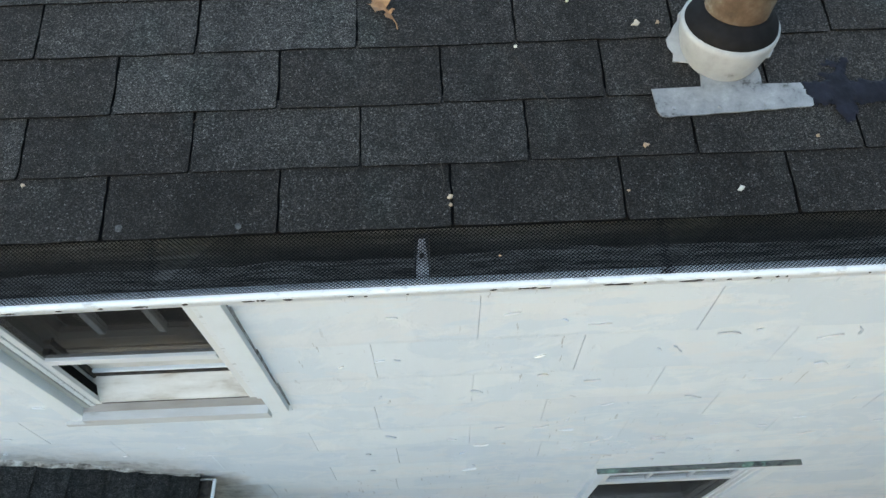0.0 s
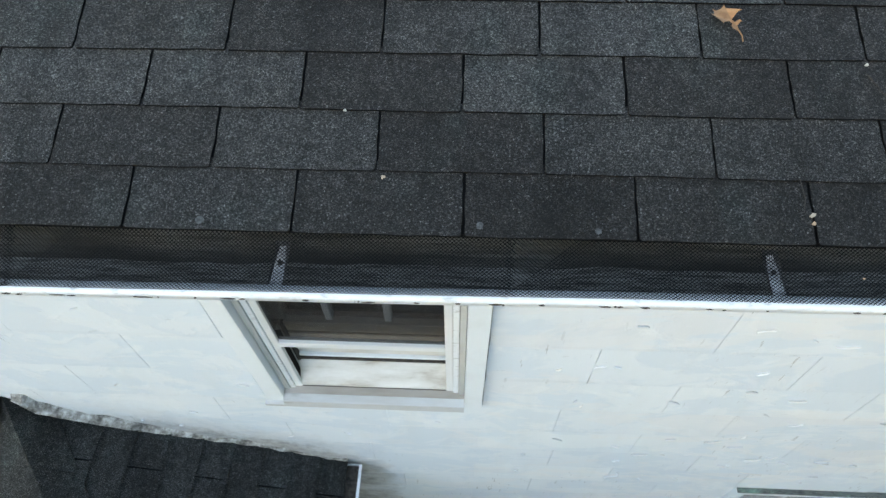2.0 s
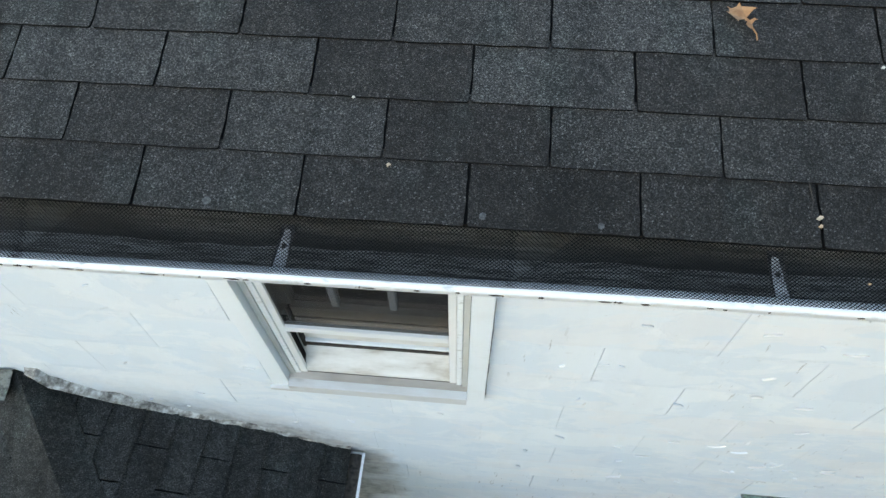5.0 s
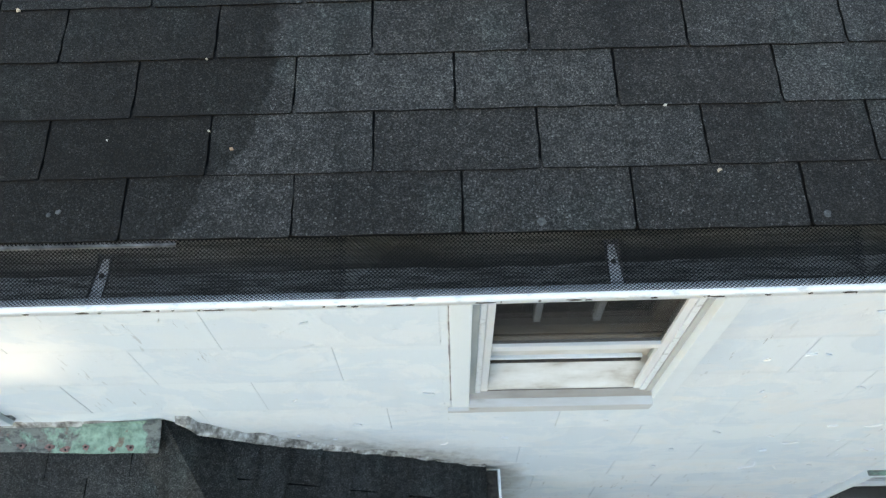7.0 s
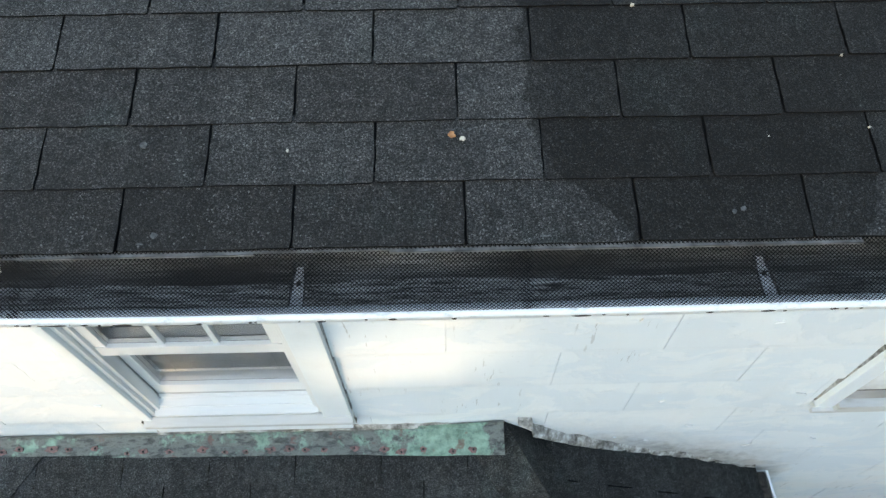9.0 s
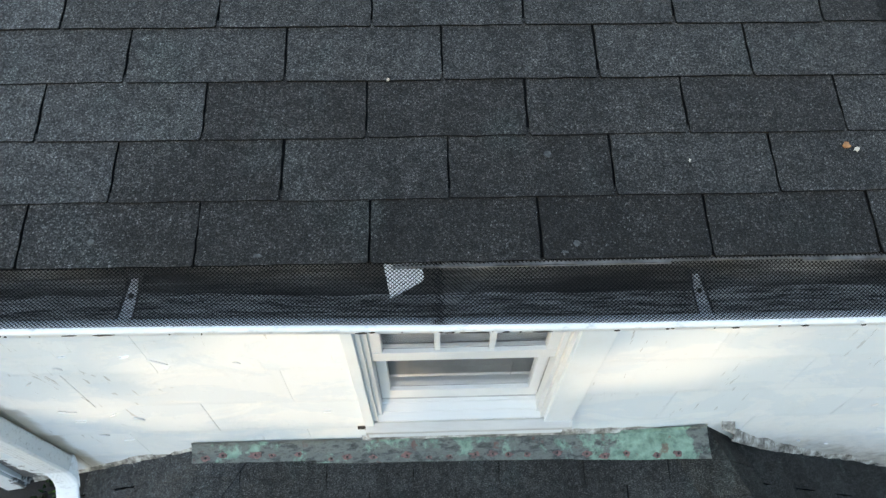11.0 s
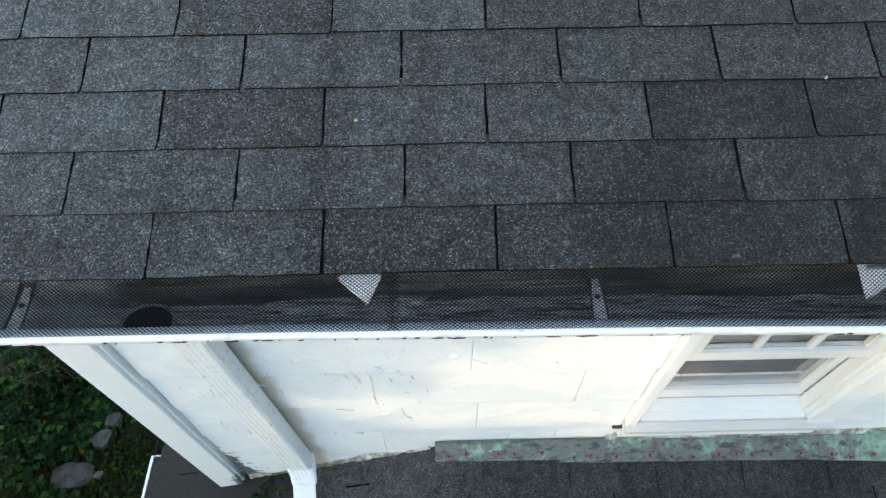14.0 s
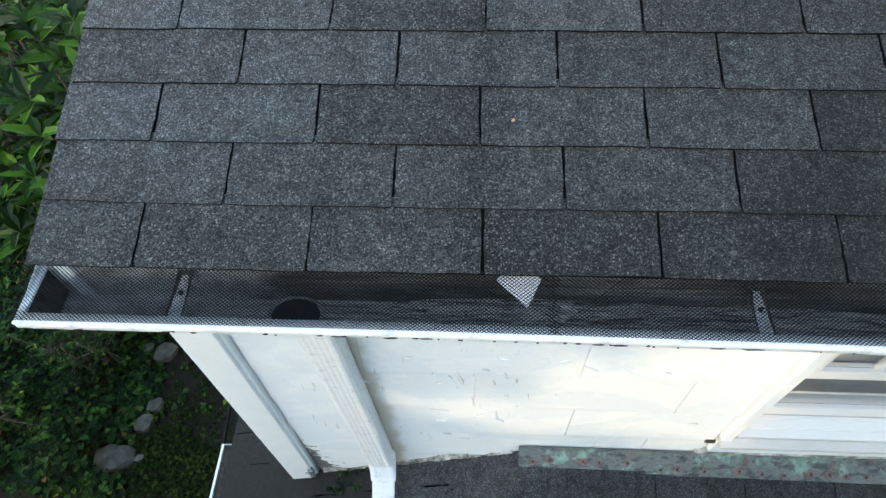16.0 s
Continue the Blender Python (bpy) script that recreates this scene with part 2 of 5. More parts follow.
warm = paint.ramp(paint.noise(2.6, 6, 0.62, vec=paint.stretched(0.7, 1, 1.9), distort=0.5), (0.541, 0.0), (0.569, 1.0))
base = paint.mix(paint.math("MULTIPLY", warm, paint.math("MULTIPLY", east, 0.50)), base, (0.762, 0.775, 0.780))
pale_coat = paint.ramp(paint.noise(5.2, 6, 0.66, vec=paint.stretched(0.8, 1, 1.6), distort=0.8), (0.560, 0.0), (0.605, 1.0))
base = paint.mix(paint.math("MULTIPLY", pale_coat, 0.40), base, (0.79, 0.825, 0.840))
base = paint.mix(1.0, base, paint.ramp(paint.rand(), (0.0, (0.955, 0.962, 0.970)), (1.0, (1.02, 1.015, 1.005))), "MULTIPLY")
streak = paint.ramp(paint.noise(5, 4, vec=paint.stretched(2.6, 1, 0.5)), (0.52, 0.0), (0.8, 1.0))
base = paint.mix(paint.math("MULTIPLY", streak, 0.12), base, (0.50, 0.52, 0.52))
nick = paint.ramp(paint.noise(22, 4, 0.7, vec=paint.stretched(1.0, 1, 2.4)), (0.66, 0.0), (0.72, 1.0))
base = paint.mix(paint.math("MULTIPLY", nick, 0.35), base, (0.42, 0.43, 0.42))
# grime where water splashes off the lower roof's slope onto the wall
px, pz = paint.axis(0), paint.axis(2)
paint_lap = 0.001
line_r = paint.math("ADD", paint.math("MULTIPLY", px, -0.5), 1.83)
above = paint.math("SUBTRACT", pz, line_r)
splash = paint.ramp(paint.math("ADD", above, paint.math("MULTIPLY", paint.math("SUBTRACT", paint.noise(11, 8, 0.76), 0.5), 0.34)), (0.0, 1.0), (0.07, 0.85), (0.15, 0.35), (0.34, 0.0))
along = paint.math("ADD", px, paint.math("MULTIPLY", paint.math("SUBTRACT", paint.noise(4, 4), 0.5), 0.5))
splash = paint.math("MULTIPLY", splash, paint.ramp(paint.math("MULTIPLY", paint.math("ADD", along, 2.4), 0.6), (0.05, 0.0), (0.28, 0.55), (0.48, 1.0), (0.80, 1.0), (0.90, 0.0)))
base = paint.mix(paint.math("MULTIPLY", splash, 0.85), base, paint.ramp(paint.noise(13, 6, 0.7), (0.36, (0.12, 0.115, 0.105)), (0.60, (0.36, 0.35, 0.32))))
# vertical slivers where the paint has split
crack = paint.ramp(paint.noise(1.0, 4, 0.6, vec=paint.stretched(70, 1, 9)), (0.655, 0.0), (0.675, 1.0))
crack = paint.math("MULTIPLY", crack, paint.ramp(paint.noise(2.4, 3), (0.52, 0.0), (0.60, 1.0)))
slant = paint.math("ADD", px, paint.math("MULTIPLY", pz, 0.22))
split = paint.node("ShaderNodeCombineXYZ")
paint.put(split.inputs[0], paint.math("MULTIPLY", slant, 62.0))
paint.put(split.inputs[2], paint.math("MULTIPLY", pz, 11.0))
split = paint.ramp(paint.noise(1.0, 3, 0.6, vec=split.outputs[0], distort=0.4), (0.640, 0.0), (0.652, 1.0))
patch = paint.math("ADD", paint.math("MULTIPLY", paint.math("ABSOLUTE", paint.math("ADD", px, 4.22)), 1.6), paint.math("MULTIPLY", paint.math("ABSOLUTE", paint.math("SUBTRACT", pz, 3.50)), 1.6))
split = paint.math("MULTIPLY", split, paint.ramp(paint.math("ADD", patch, paint.math("MULTIPLY", paint.noise(6, 3), 0.3)), (0.48, 1.0), (0.60, 0.0)))
crack = paint.math("MAXIMUM", crack, split)
base = paint.mix(paint.math("MULTIPLY", crack, 0.5), base, (0.24, 0.24, 0.23))
# rusty water stain beside the downspout
seep = paint.math("ABSOLUTE", paint.math("SUBTRACT", px, paint.math("ADD", -4.60, paint.math("MULTIPLY", paint.math("SUBTRACT", 4.1, pz), 0.055))))
seep = paint.ramp(paint.math("ADD", seep, paint.math("MULTIPLY", paint.math("SUBTRACT", paint.noise(9, 5, 0.65), 0.5), 0.10)), (0.0, 1.0), (0.030, 0.9), (0.062, 0.0))
base = paint.mix(paint.math("MULTIPLY", seep, 0.7), base, (0.40, 0.32, 0.21))
# black rot at the foot of the corner
rot = paint.math("ADD", paint.math("MULTIPLY", paint.math("ABSOLUTE", paint.math("ADD", px, 4.875)), 3.0), paint.math("SUBTRACT", pz, 2.74))
rot = paint.ramp(paint.math("ADD", rot, paint.math("MULTIPLY", paint.math("SUBTRACT", paint.noise(28, 5, 0.7), 0.5), 0.9)), (0.0, 1.0), (0.20, 1.0), (0.24, 0.0))
base = paint.mix(paint.math("MULTIPLY", rot, 0.9), base, (0.03, 0.03, 0.03))
paint.color(base)
course = paint.math("FRACT", paint.math("DIVIDE", paint.math("ADD", pz, 5 * 0.243 - 3.645 + paint_lap), 0.243))
roll = paint.ramp(paint.math("ADD", course, paint.math("MULTIPLY", paint.math("SUBTRACT", paint.noise(14, 4), 0.5), 0.03)), (0.0, 0.0), (0.06, 1.0))
relief = paint.mix(0.5, paint.mix(0.3, paint.mix(0.5, old, pale_coat), paint.noise(45, 4)), roll)
paint.bump(relief, 0.55, 0.006)

flake_mat = Mat("loose_paint_flake", rough=0.6)
flake_mat.color(flake_mat.ramp(flake_mat.island(), (0.0, (0.68, 0.735, 0.77)), (0.6, (0.76, 0.795, 0.81)), (1.0, (0.76, 0.755, 0.735))))
split_mat = Mat("dirty_paint_split", rough=0.9)
split_mat.color(split_mat.ramp(split_mat.noise(40, 4), (0.4, (0.12, 0.12, 0.12)), (0.62, (0.40, 0.41, 0.41))))

trim = Mat("white_trim_paint", rough=0.5)
tb = trim.mix(trim.math("MULTIPLY", trim.ramp(trim.noise(9, 5, 0.65), (0.5, 0.0), (0.75, 1.0)), 0.35), (0.715, 0.775, 0.805), (0.60, 0.63, 0.635))
trot = trim.math("ADD", trim.math("MULTIPLY", trim.math("ABSOLUTE", trim.math("ADD", trim.axis(0), 4.89)), 4.0), trim.math("SUBTRACT", trim.axis(2), 2.56))
trot = trim.ramp(trim.math("ADD", trot, trim.math("MULTIPLY", trim.math("SUBTRACT", trim.noise(30, 5, 0.7), 0.5), 0.9)), (0.0, 1.0), (0.10, 1.0), (0.14, 0.0))
tb = trim.mix(trim.math("MULTIPLY", trot, 0.9), tb, (0.04, 0.04, 0.04))
trim.color(tb)
trim.bump(trim.noise(30, 4, vec=trim.stretched(1, 1, 0.25)), 0.25, 0.002)

vinyl = Mat("white_vinyl", rough=0.38)
vinyl.color(vinyl.mix(vinyl.math("MULTIPLY", vinyl.noise(6, 4), 0.25), (0.70, 0.725, 0.73), (0.61, 0.62, 0.61)))

alu_white = Mat("white_enamelled_aluminium", rough=0.4)
gr = alu_white.ramp(alu_white.noise(26, 5, 0.7, vec=alu_white.stretched(1.0, 2.5, 2.5)), (0.55, 0.0), (0.68, 1.0))
aw = alu_white.mix(alu_white.math("MULTIPLY", gr, 0.6), (0.715, 0.760, 0.785), (0.28, 0.29, 0.29))
alu_white.color(aw)


chalk = Mat("chalky_white_paint", rough=0.8)
chalk.color(chalk.ramp(chalk.noise(7, 5, 0.65, vec=chalk.stretched(0.6, 2, 2)), (0.35, (0.68, 0.685, 0.66)), (0.52, (0.58, 0.575, 0.54)), (0.66, (0.40, 0.37, 0.32)), (0.78, (0.20, 0.17, 0.13))))
sill_paint = Mat("dusty_sill_paint", rough=0.75)
sill_paint.color(sill_paint.ramp(sill_paint.noise(9, 5, 0.65, vec=sill_paint.stretched(0.5, 2, 2)), (0.35, (0.54, 0.570, 0.580)), (0.60, (0.48, 0.495, 0.495)), (0.78, (0.30, 0.285, 0.26))))
# near-black for dirt, and for the dark of gaps drawn as solid strips
seam_black = Mat("black_seam_grime", (0.03, 0.028, 0.025), 0.9)
seam_black.color(seam_black.ramp(seam_black.noise(50, 4), (0.35, (0.012, 0.011, 0.010)), (0.7, (0.07, 0.06, 0.05))))

drip_mat = Mat("dull_drip_metal", rough=0.6)
drip_mat.color(drip_mat.ramp(drip_mat.noise(30, 4), (0.35, (0.10, 0.103, 0.106)), (0.7, (0.27, 0.275, 0.28))))
reveal_mat = Mat("grey_jamb_paint", rough=0.6)
reveal_mat.color(reveal_mat.ramp(reveal_mat.noise(12, 4, vec=reveal_mat.stretched(1, 1, 0.3)), (0.35, (0.36, 0.38, 0.37)), (0.7, (0.50, 0.52, 0.51))))

tan_paint = Mat("dull_sash_paint", rough=0.7)
tan_paint.color(tan_paint.ramp(tan_paint.noise(14, 4, vec=tan_paint.stretched(0.3, 1, 1)), (0.3, (0.46, 0.43, 0.39)), (0.75, (0.27, 0.245, 0.215))))

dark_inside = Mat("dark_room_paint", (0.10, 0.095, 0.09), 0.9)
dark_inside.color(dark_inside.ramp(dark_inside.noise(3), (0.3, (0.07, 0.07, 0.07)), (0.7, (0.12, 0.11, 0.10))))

glass = Mat("window_glass", (1, 1, 1), 0.02)
glass.b.inputs["Transmission Weight"].default_value = 1.0
glass.b.inputs["IOR"].default_value = 1.45

# glass for window 3, its index lowered to weaken the reflection
glass_dull = Mat("low_reflection_glass", (0.85, 0.87, 0.88), 0.05)
glass_dull.b.inputs["Transmission Weight"].default_value = 1.0
glass_dull.b.inputs["IOR"].default_value = 1.16

screen = Mat("insect_screen", (0.012, 0.012, 0.013), 0.6)
tr = screen.node("ShaderNodeBsdfTransparent")
mx = screen.node("ShaderNodeMixShader")
mx.inputs[0].default_value = 0.43
screen.nt.links.new(tr.outputs[0], mx.inputs[1])
screen.nt.links.new(screen.b.outputs[0], mx.inputs[2])
screen.nt.links.new(mx.outputs[0], screen.nt.nodes["Material Output"].inputs[0])

# a lit and a shaded copy of the hanger strap's metal
strap_mat = Mat("bright_strap_metal", rough=0.45)
strap_mat.color(strap_mat.ramp(strap_mat.noise(60, 4), (0.35, (0.28, 0.29, 0.30)), (0.7, (0.62, 0.63, 0.64))))
strap_shaded = Mat("sooty_strap_metal", rough=0.6)
strap_shaded.color(strap_shaded.ramp(strap_shaded.noise(40, 4), (0.35, (0.02, 0.02, 0.021)), (0.7, (0.10, 0.102, 0.105))))

tab_white = Mat("bright_white_sheet", rough=0.4)
tab_white.color(tab_white.ramp(tab_white.noise(45, 4), (0.35, (0.80, 0.82, 0.83)), (0.7, (0.88, 0.89, 0.90))))

guard_mat = Mat("black_wire_mesh", (0.006, 0.006, 0.0065), 0.7, spec=0.08)

gutter_in = Mat("grimy_gutter_metal", rough=0.55, spec=0.25)
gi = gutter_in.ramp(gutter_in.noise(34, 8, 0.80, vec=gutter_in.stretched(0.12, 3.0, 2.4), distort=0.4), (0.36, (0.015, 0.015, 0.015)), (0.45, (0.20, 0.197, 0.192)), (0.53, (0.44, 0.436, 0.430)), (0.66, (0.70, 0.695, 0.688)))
# shade on the back wall, painted as a patchy near-black band
back_shade = gutter_in.math("MULTIPLY", gutter_in.math("GREATER_THAN", gutter_in.axis(1), 0.6015), gutter_in.ramp(gutter_in.noise(7, 4, vec=gutter_in.stretched(0.4, 1, 1)), (0.30, 0.45), (0.60, 0.95)))
gi = gutter_in.mix(back_shade, gi, (0.02, 0.02, 0.02))
swept = gutter_in.ramp(gutter_in.math("ADD", gutter_in.math("MULTIPLY", gutter_in.axis(0), -1.0), gutter_in.math("SUBTRACT", gutter_in.math("MULTIPLY", gutter_in.noise(12, 5, 0.65), 0.22), 4.30)), (0.42, 0.0), (0.56, 1.0))
gi = gutter_in.mix(gutter_in.math("MULTIPLY", swept, 0.75), gi, gutter_in.ramp(gutter_in.noise(22, 5, 0.7), (0.35, (0.20, 0.205, 0.21)), (0.55, (0.42, 0.43, 0.44)), (0.70, (0.66, 0.67, 0.68))))
# the lining turns darker and more olive towards the east
gi = gutter_in.mix(gutter_in.math("MULTIPLY", gutter_in.ramp(gutter_in.math("ADD", gutter_in.math("ADD", gutter_in.math("MULTIPLY", gutter_in.axis(0), 0.2), 0.75), gutter_in.math("MULTIPLY", gutter_in.noise(2.5, 4), 0.3)), (0.44, 0.0), (0.58, 1.0)), 0.5), gi, (0.035, 0.037, 0.028))
gutter_in.color(gi)
gutter_in.rough(gutter_in.ramp(gutter_in.noise(14, 3), (0.4, 0.3), (0.6, 0.75)))
gutter_in.bump(gutter_in.noise(30, 5, vec=gutter_in.stretched(0.4, 1, 1)), 0.6, 0.006)

sludge_mat = Mat("wet_leaf_sludge", rough=0.5)
sl_tone = sludge_mat.ramp(sludge_mat.noise(70, 8, 0.84, vec=sludge_mat.stretched(0.13, 2.2, 1), distort=0.4), (0.40, (0.005, 0.005, 0.005)), (0.455, (0.12, 0.115, 0.107)), (0.52, (0.40, 0.39, 0.372)), (0.61, (0.72, 0.71, 0.69)))
# same darker olive tone in the eastern run of sludge
olive_east = sludge_mat.ramp(sludge_mat.math("ADD", sludge_mat.math("ADD", sludge_mat.math("MULTIPLY", sludge_mat.axis(0), 0.2), 0.75), sludge_mat.math("MULTIPLY", sludge_mat.noise(2.5, 4), 0.3)), (0.44, 0.0), (0.58, 1.0))
sludge_mat.color(sludge_mat.mix(sludge_mat.math("MULTIPLY", olive_east, 0.5), sl_tone, (0.035, 0.036, 0.026)))
sludge_mat.bump(sludge_mat.noise(35, 5), 0.8, 0.008)

galv = Mat("dull_galvanised_metal", (0.42, 0.44, 0.46), 0.5, 0.25)
galv.color(galv.ramp(galv.noise(40, 4), (0.35, (0.20, 0.21, 0.22)), (0.7, (0.38, 0.39, 0.40))))

boot_white = Mat("painted_pipe_flashing", rough=0.5)
bw = boot_white.ramp(boot_white.noise(28, 5, 0.7), (0.40, (0.35, 0.362, 0.36)), (0.62, (0.30, 0.31, 0.305)), (0.72, (0.20, 0.205, 0.20)), (0.76, (0.06, 0.062, 0.062)))
boot_white.color(bw)
boot_white.bump(boot_white.noise(20, 4), 0.3, 0.004)

plate_mat = Mat("scuffed_flashing_plate", rough=0.5, metal=0.2)
pm = plate_mat.ramp(plate_mat.noise(24, 6, 0.75), (0.33, (0.04, 0.04, 0.04)), (0.43, (0.20, 0.21, 0.215)), (0.60, (0.28, 0.29, 0.295)), (0.76, (0.40, 0.41, 0.41)))
plate_mat.color(pm)

rubber = Mat("black_rubber", (0.012, 0.012, 0.013), 0.75, spec=0.2)
rubber.color(rubber.ramp(rubber.noise(50, 3), (0.4, (0.0035, 0.0035, 0.004)), (0.7, (0.008, 0.008, 0.009))))

rust = Mat("rusty_iron_pipe", rough=0.8)
rust.color(rust.ramp(rust.noise(16, 6, 0.7), (0.30, (0.045, 0.030, 0.020)), (0.44, (0.090, 0.060, 0.040)), (0.56, (0.135, 0.105, 0.075)), (0.68, (0.28, 0.27, 0.235)), (0.8, (0.15, 0.050, 0.028))))
rust.bump(rust.noise(60, 4), 0.6, 0.003)

tar_mat = Mat("roofing_tar", rough=0.6, spec=0.2)
tar_mat.color(tar_mat.ramp(tar_mat.noise(26, 4), (0.35, (0.004, 0.0045, 0.008)), (0.7, (0.012, 0.013, 0.022))))
tar_mat.bump(tar_mat.noise(45, 4), 0.8, 0.006)

copper = Mat("copper_patina", rough=0.65, metal=0.25)
cg = copper.ramp(copper.noise(20, 7, 0.78, vec=copper.stretched(0.8, 1.6, 1.6)), (0.32, (0.022, 0.026, 0.026)), (0.43, (0.065, 0.075, 0.072)), (0.53, (0.150, 0.170, 0.160)), (0.64, (0.085, 0.095, 0.090)), (0.78, (0.36, 0.38, 0.35)))
# the eastern strip is greenest, browned at its end
strip = copper.math("ADD", copper.axis(0), copper.math("MULTIPLY", copper.math("SUBTRACT", copper.noise(16, 4), 0.5), 0.10))
greener = copper.ramp(copper.math("MULTIPLY", copper.math("ADD", strip, 2.80), 1.6), (0.12, 0.0), (0.30, 0.10), (0.50, 0.20), (0.74, 0.22), (0.80, 0.0))
green_here = copper.ramp(copper.math("ADD", copper.noise(11, 6, 0.72), greener), (0.53, 0.0), (0.61, 1.0))
cg = copper.mix(copper.math("MULTIPLY", green_here, 0.72), cg, copper.ramp(copper.noise(30, 4, 0.7), (0.35, (0.10, 0.20, 0.155)), (0.62, (0.27, 0.46, 0.36))))
red = copper.ramp(copper.noise(19, 3), (0.64, 0.0), (0.71, 1.0))
cg = copper.mix(copper.math("MULTIPLY", red, 0.7), cg, (0.15, 0.065, 0.050))
copper.color(cg)
copper.bump(copper.noise(25, 4), 0.4, 0.003)

red_paint = Mat("red_lead_dab", (0.25, 0.055, 0.045), 0.7)
red_paint.color(red_paint.ramp(red_paint.noise(80, 3), (0.36, (0.085, 0.062, 0.058)), (0.62, (0.225, 0.120, 0.112))))
black_dot = Mat("black_nail_head", (0.015, 0.015, 0.015), 0.6)

leaf_tan = Mat("dry_oak_leaf", rough=0.7)
leaf_tan.color(leaf_tan.ramp(leaf_tan.noise(60, 3), (0.35, (0.22, 0.10, 0.04)), (0.7, (0.36, 0.19, 0.085))))
bits_mat = Mat("pale_debris", rough=0.8)
bits_mat.color(bits_mat.ramp(bits_mat.rand(), (0.0, (0.40, 0.37, 0.30)), (0.35, (0.34, 0.22, 0.13)), (0.6, (0.50, 0.49, 0.44)), (1.0, (0.36, 0.32, 0.24))))
twig_mat = Mat("grey_twig", (0.025, 0.021, 0.018), 0.9)
lichen_mat = Mat("grey_lichen", rough=0.95)
lichen_mat.color(lichen_mat.ramp(lichen_mat.noise(150, 3), (0.4, (0.038, 0.041, 0.041)), (0.65, (0.085, 0.089, 0.089))))

leaf_green = Mat("glossy_green_leaf", rough=0.5, spec=0.15)
lg = leaf_green.ramp(leaf_green.island(), (0.0, (0.004, 0.016, 0.003)), (0.45, (0.011, 0.042, 0.004)), (0.8, (0.030, 0.100, 0.009)), (1.0, (0.080, 0.200, 0.020)))
leaf_green.color(lg)
leaf_dark = Mat("ivy_leaf", rough=0.6, spec=0.12)
leaf_dark.color(leaf_dark.ramp(leaf_dark.island(), (0.0, (0.003, 0.011, 0.003)), (0.5, (0.011, 0.036, 0.010)), (0.90, (0.036, 0.100, 0.022)), (0.97, (0.06, 0.16, 0.02)), (0.99, (0.16, 0.17, 0.02)), (1.0, (0.15, 0.09, 0.02))))
grass_mat = Mat("clover_leaf", rough=0.7, spec=0.1)
grass_mat.color(grass_mat.ramp(grass_mat.island(), (0.0, (0.004, 0.011, 0.002)), (0.6, (0.012, 0.030, 0.004)), (1.0, (0.040, 0.066, 0.011))))
bark = Mat("tree_bark", rough=0.9)
bark.color(bark.ramp(bark.noise(12, 5, vec=bark.stretched(2, 2, 0.4)), (0.35, (0.05, 0.042, 0.034)), (0.7, (0.13, 0.11, 0.09))))
bark.bump(bark.noise(20, 4, vec=bark.stretched(2, 2, 0.3)), 0.7, 0.02)
soil = Mat("leaf_litter_soil", rough=0.95)
soil.color(soil.ramp(soil.noise(6, 6, 0.7), (0.30, (0.006, 0.0045, 0.0035)), (0.48, (0.016, 0.011, 0.007)), (0.60, (0.012, 0.016, 0.006)), (0.75, (0.040, 0.028, 0.017))))
# pale gravel put on unseen ground to bounce light onto the wall
yard = soil.math("GREATER_THAN", soil.math("ADD", soil.axis(0), soil.math("MULTIPLY", soil.noise(0.8, 4), 1.5)), -3.6)
soil.color(soil.mix(yard, soil.b.inputs["Base Color"].links[0].from_socket, soil.ramp(soil.noise(9, 6, 0.7), (0.35, (0.11, 0.115, 0.115)), (0.55, (0.17, 0.175, 0.175)), (0.75, (0.25, 0.25, 0.245)))))
soil.bump(soil.noise(25, 5), 0.8, 0.03)
rock_mat = Mat("grey_field_stone", rough=0.85)
rock_mat.color(rock_mat.ramp(rock_mat.noise(8, 5), (0.35, (0.05, 0.05, 0.042)), (0.7, (0.14, 0.137, 0.118))))
rock_mat.bump(rock_mat.noise(18, 5), 0.6, 0.02)
caulk = Mat("lumpy_painted_caulk", rough=0.7)
caulk.color(caulk.ramp(caulk.noise(24, 5, 0.7), (0.38, (0.09, 0.086, 0.077)), (0.51, (0.30, 0.295, 0.275)), (0.66, (0.58, 0.60, 0.59))))
caulk.bump(caulk.noise(40, 4), 0.7, 0.006)
blind_mat = Mat("grey_white_blind", (0.55, 0.58, 0.60), 0.6)
blind_mat.color(blind_mat.mix(blind_mat.noise(20), (0.15, 0.175, 0.195), (0.23, 0.260, 0.280)))

# ---------------------------------------------------------------- the house: measures
T = 0.3048                       # width of a shingle tab
TAN = 0.31                       # pitch of the main roof
CO, SI = 1 / math.hypot(1, TAN), TAN / math.hypot(1, TAN)
EAVE_Y, EAVE_Z = 0.585, 4.314    # butt edge of the lowest course
WEST, EAST = -5.056, 3.2          # rake edge and the far end of the roof
FACE = 0.692                     # front of the siding
GROUND = -2.7
SAG = ((-5.05, 4.274), (-4.4, 4.272), (-3.75, 4.262), (-3.09, 4.241), (-2.9, 4.238), (-2.2, 4.238), (-1.5, 4.244), (-0.86, 4.253), (-0.2, 4.265), (0.53, 4.272), (3.3, 4.29))


def lip(x):
    """Height of the gutter's front lip, which sags a little."""
    for (a, za), (b, zb) in zip(SAG, SAG[1:]):
        if x <= b:
            k = min(1, max(0, (x - a) / (b - a)))
            k = k * k * (3 - 2 * k) * 0.5 + k * 0.5
            return za + (zb - za) * k
    return SAG[-1][1]


# ---------------------------------------------------------------- roofs of three-tab shingles
def tab_mesh(outline, thick=0.0065, lift=0.008, fall=0.036):
    """One tab: granules on top, bare black asphalt on its cut edges."""
    bm = bmesh.new()
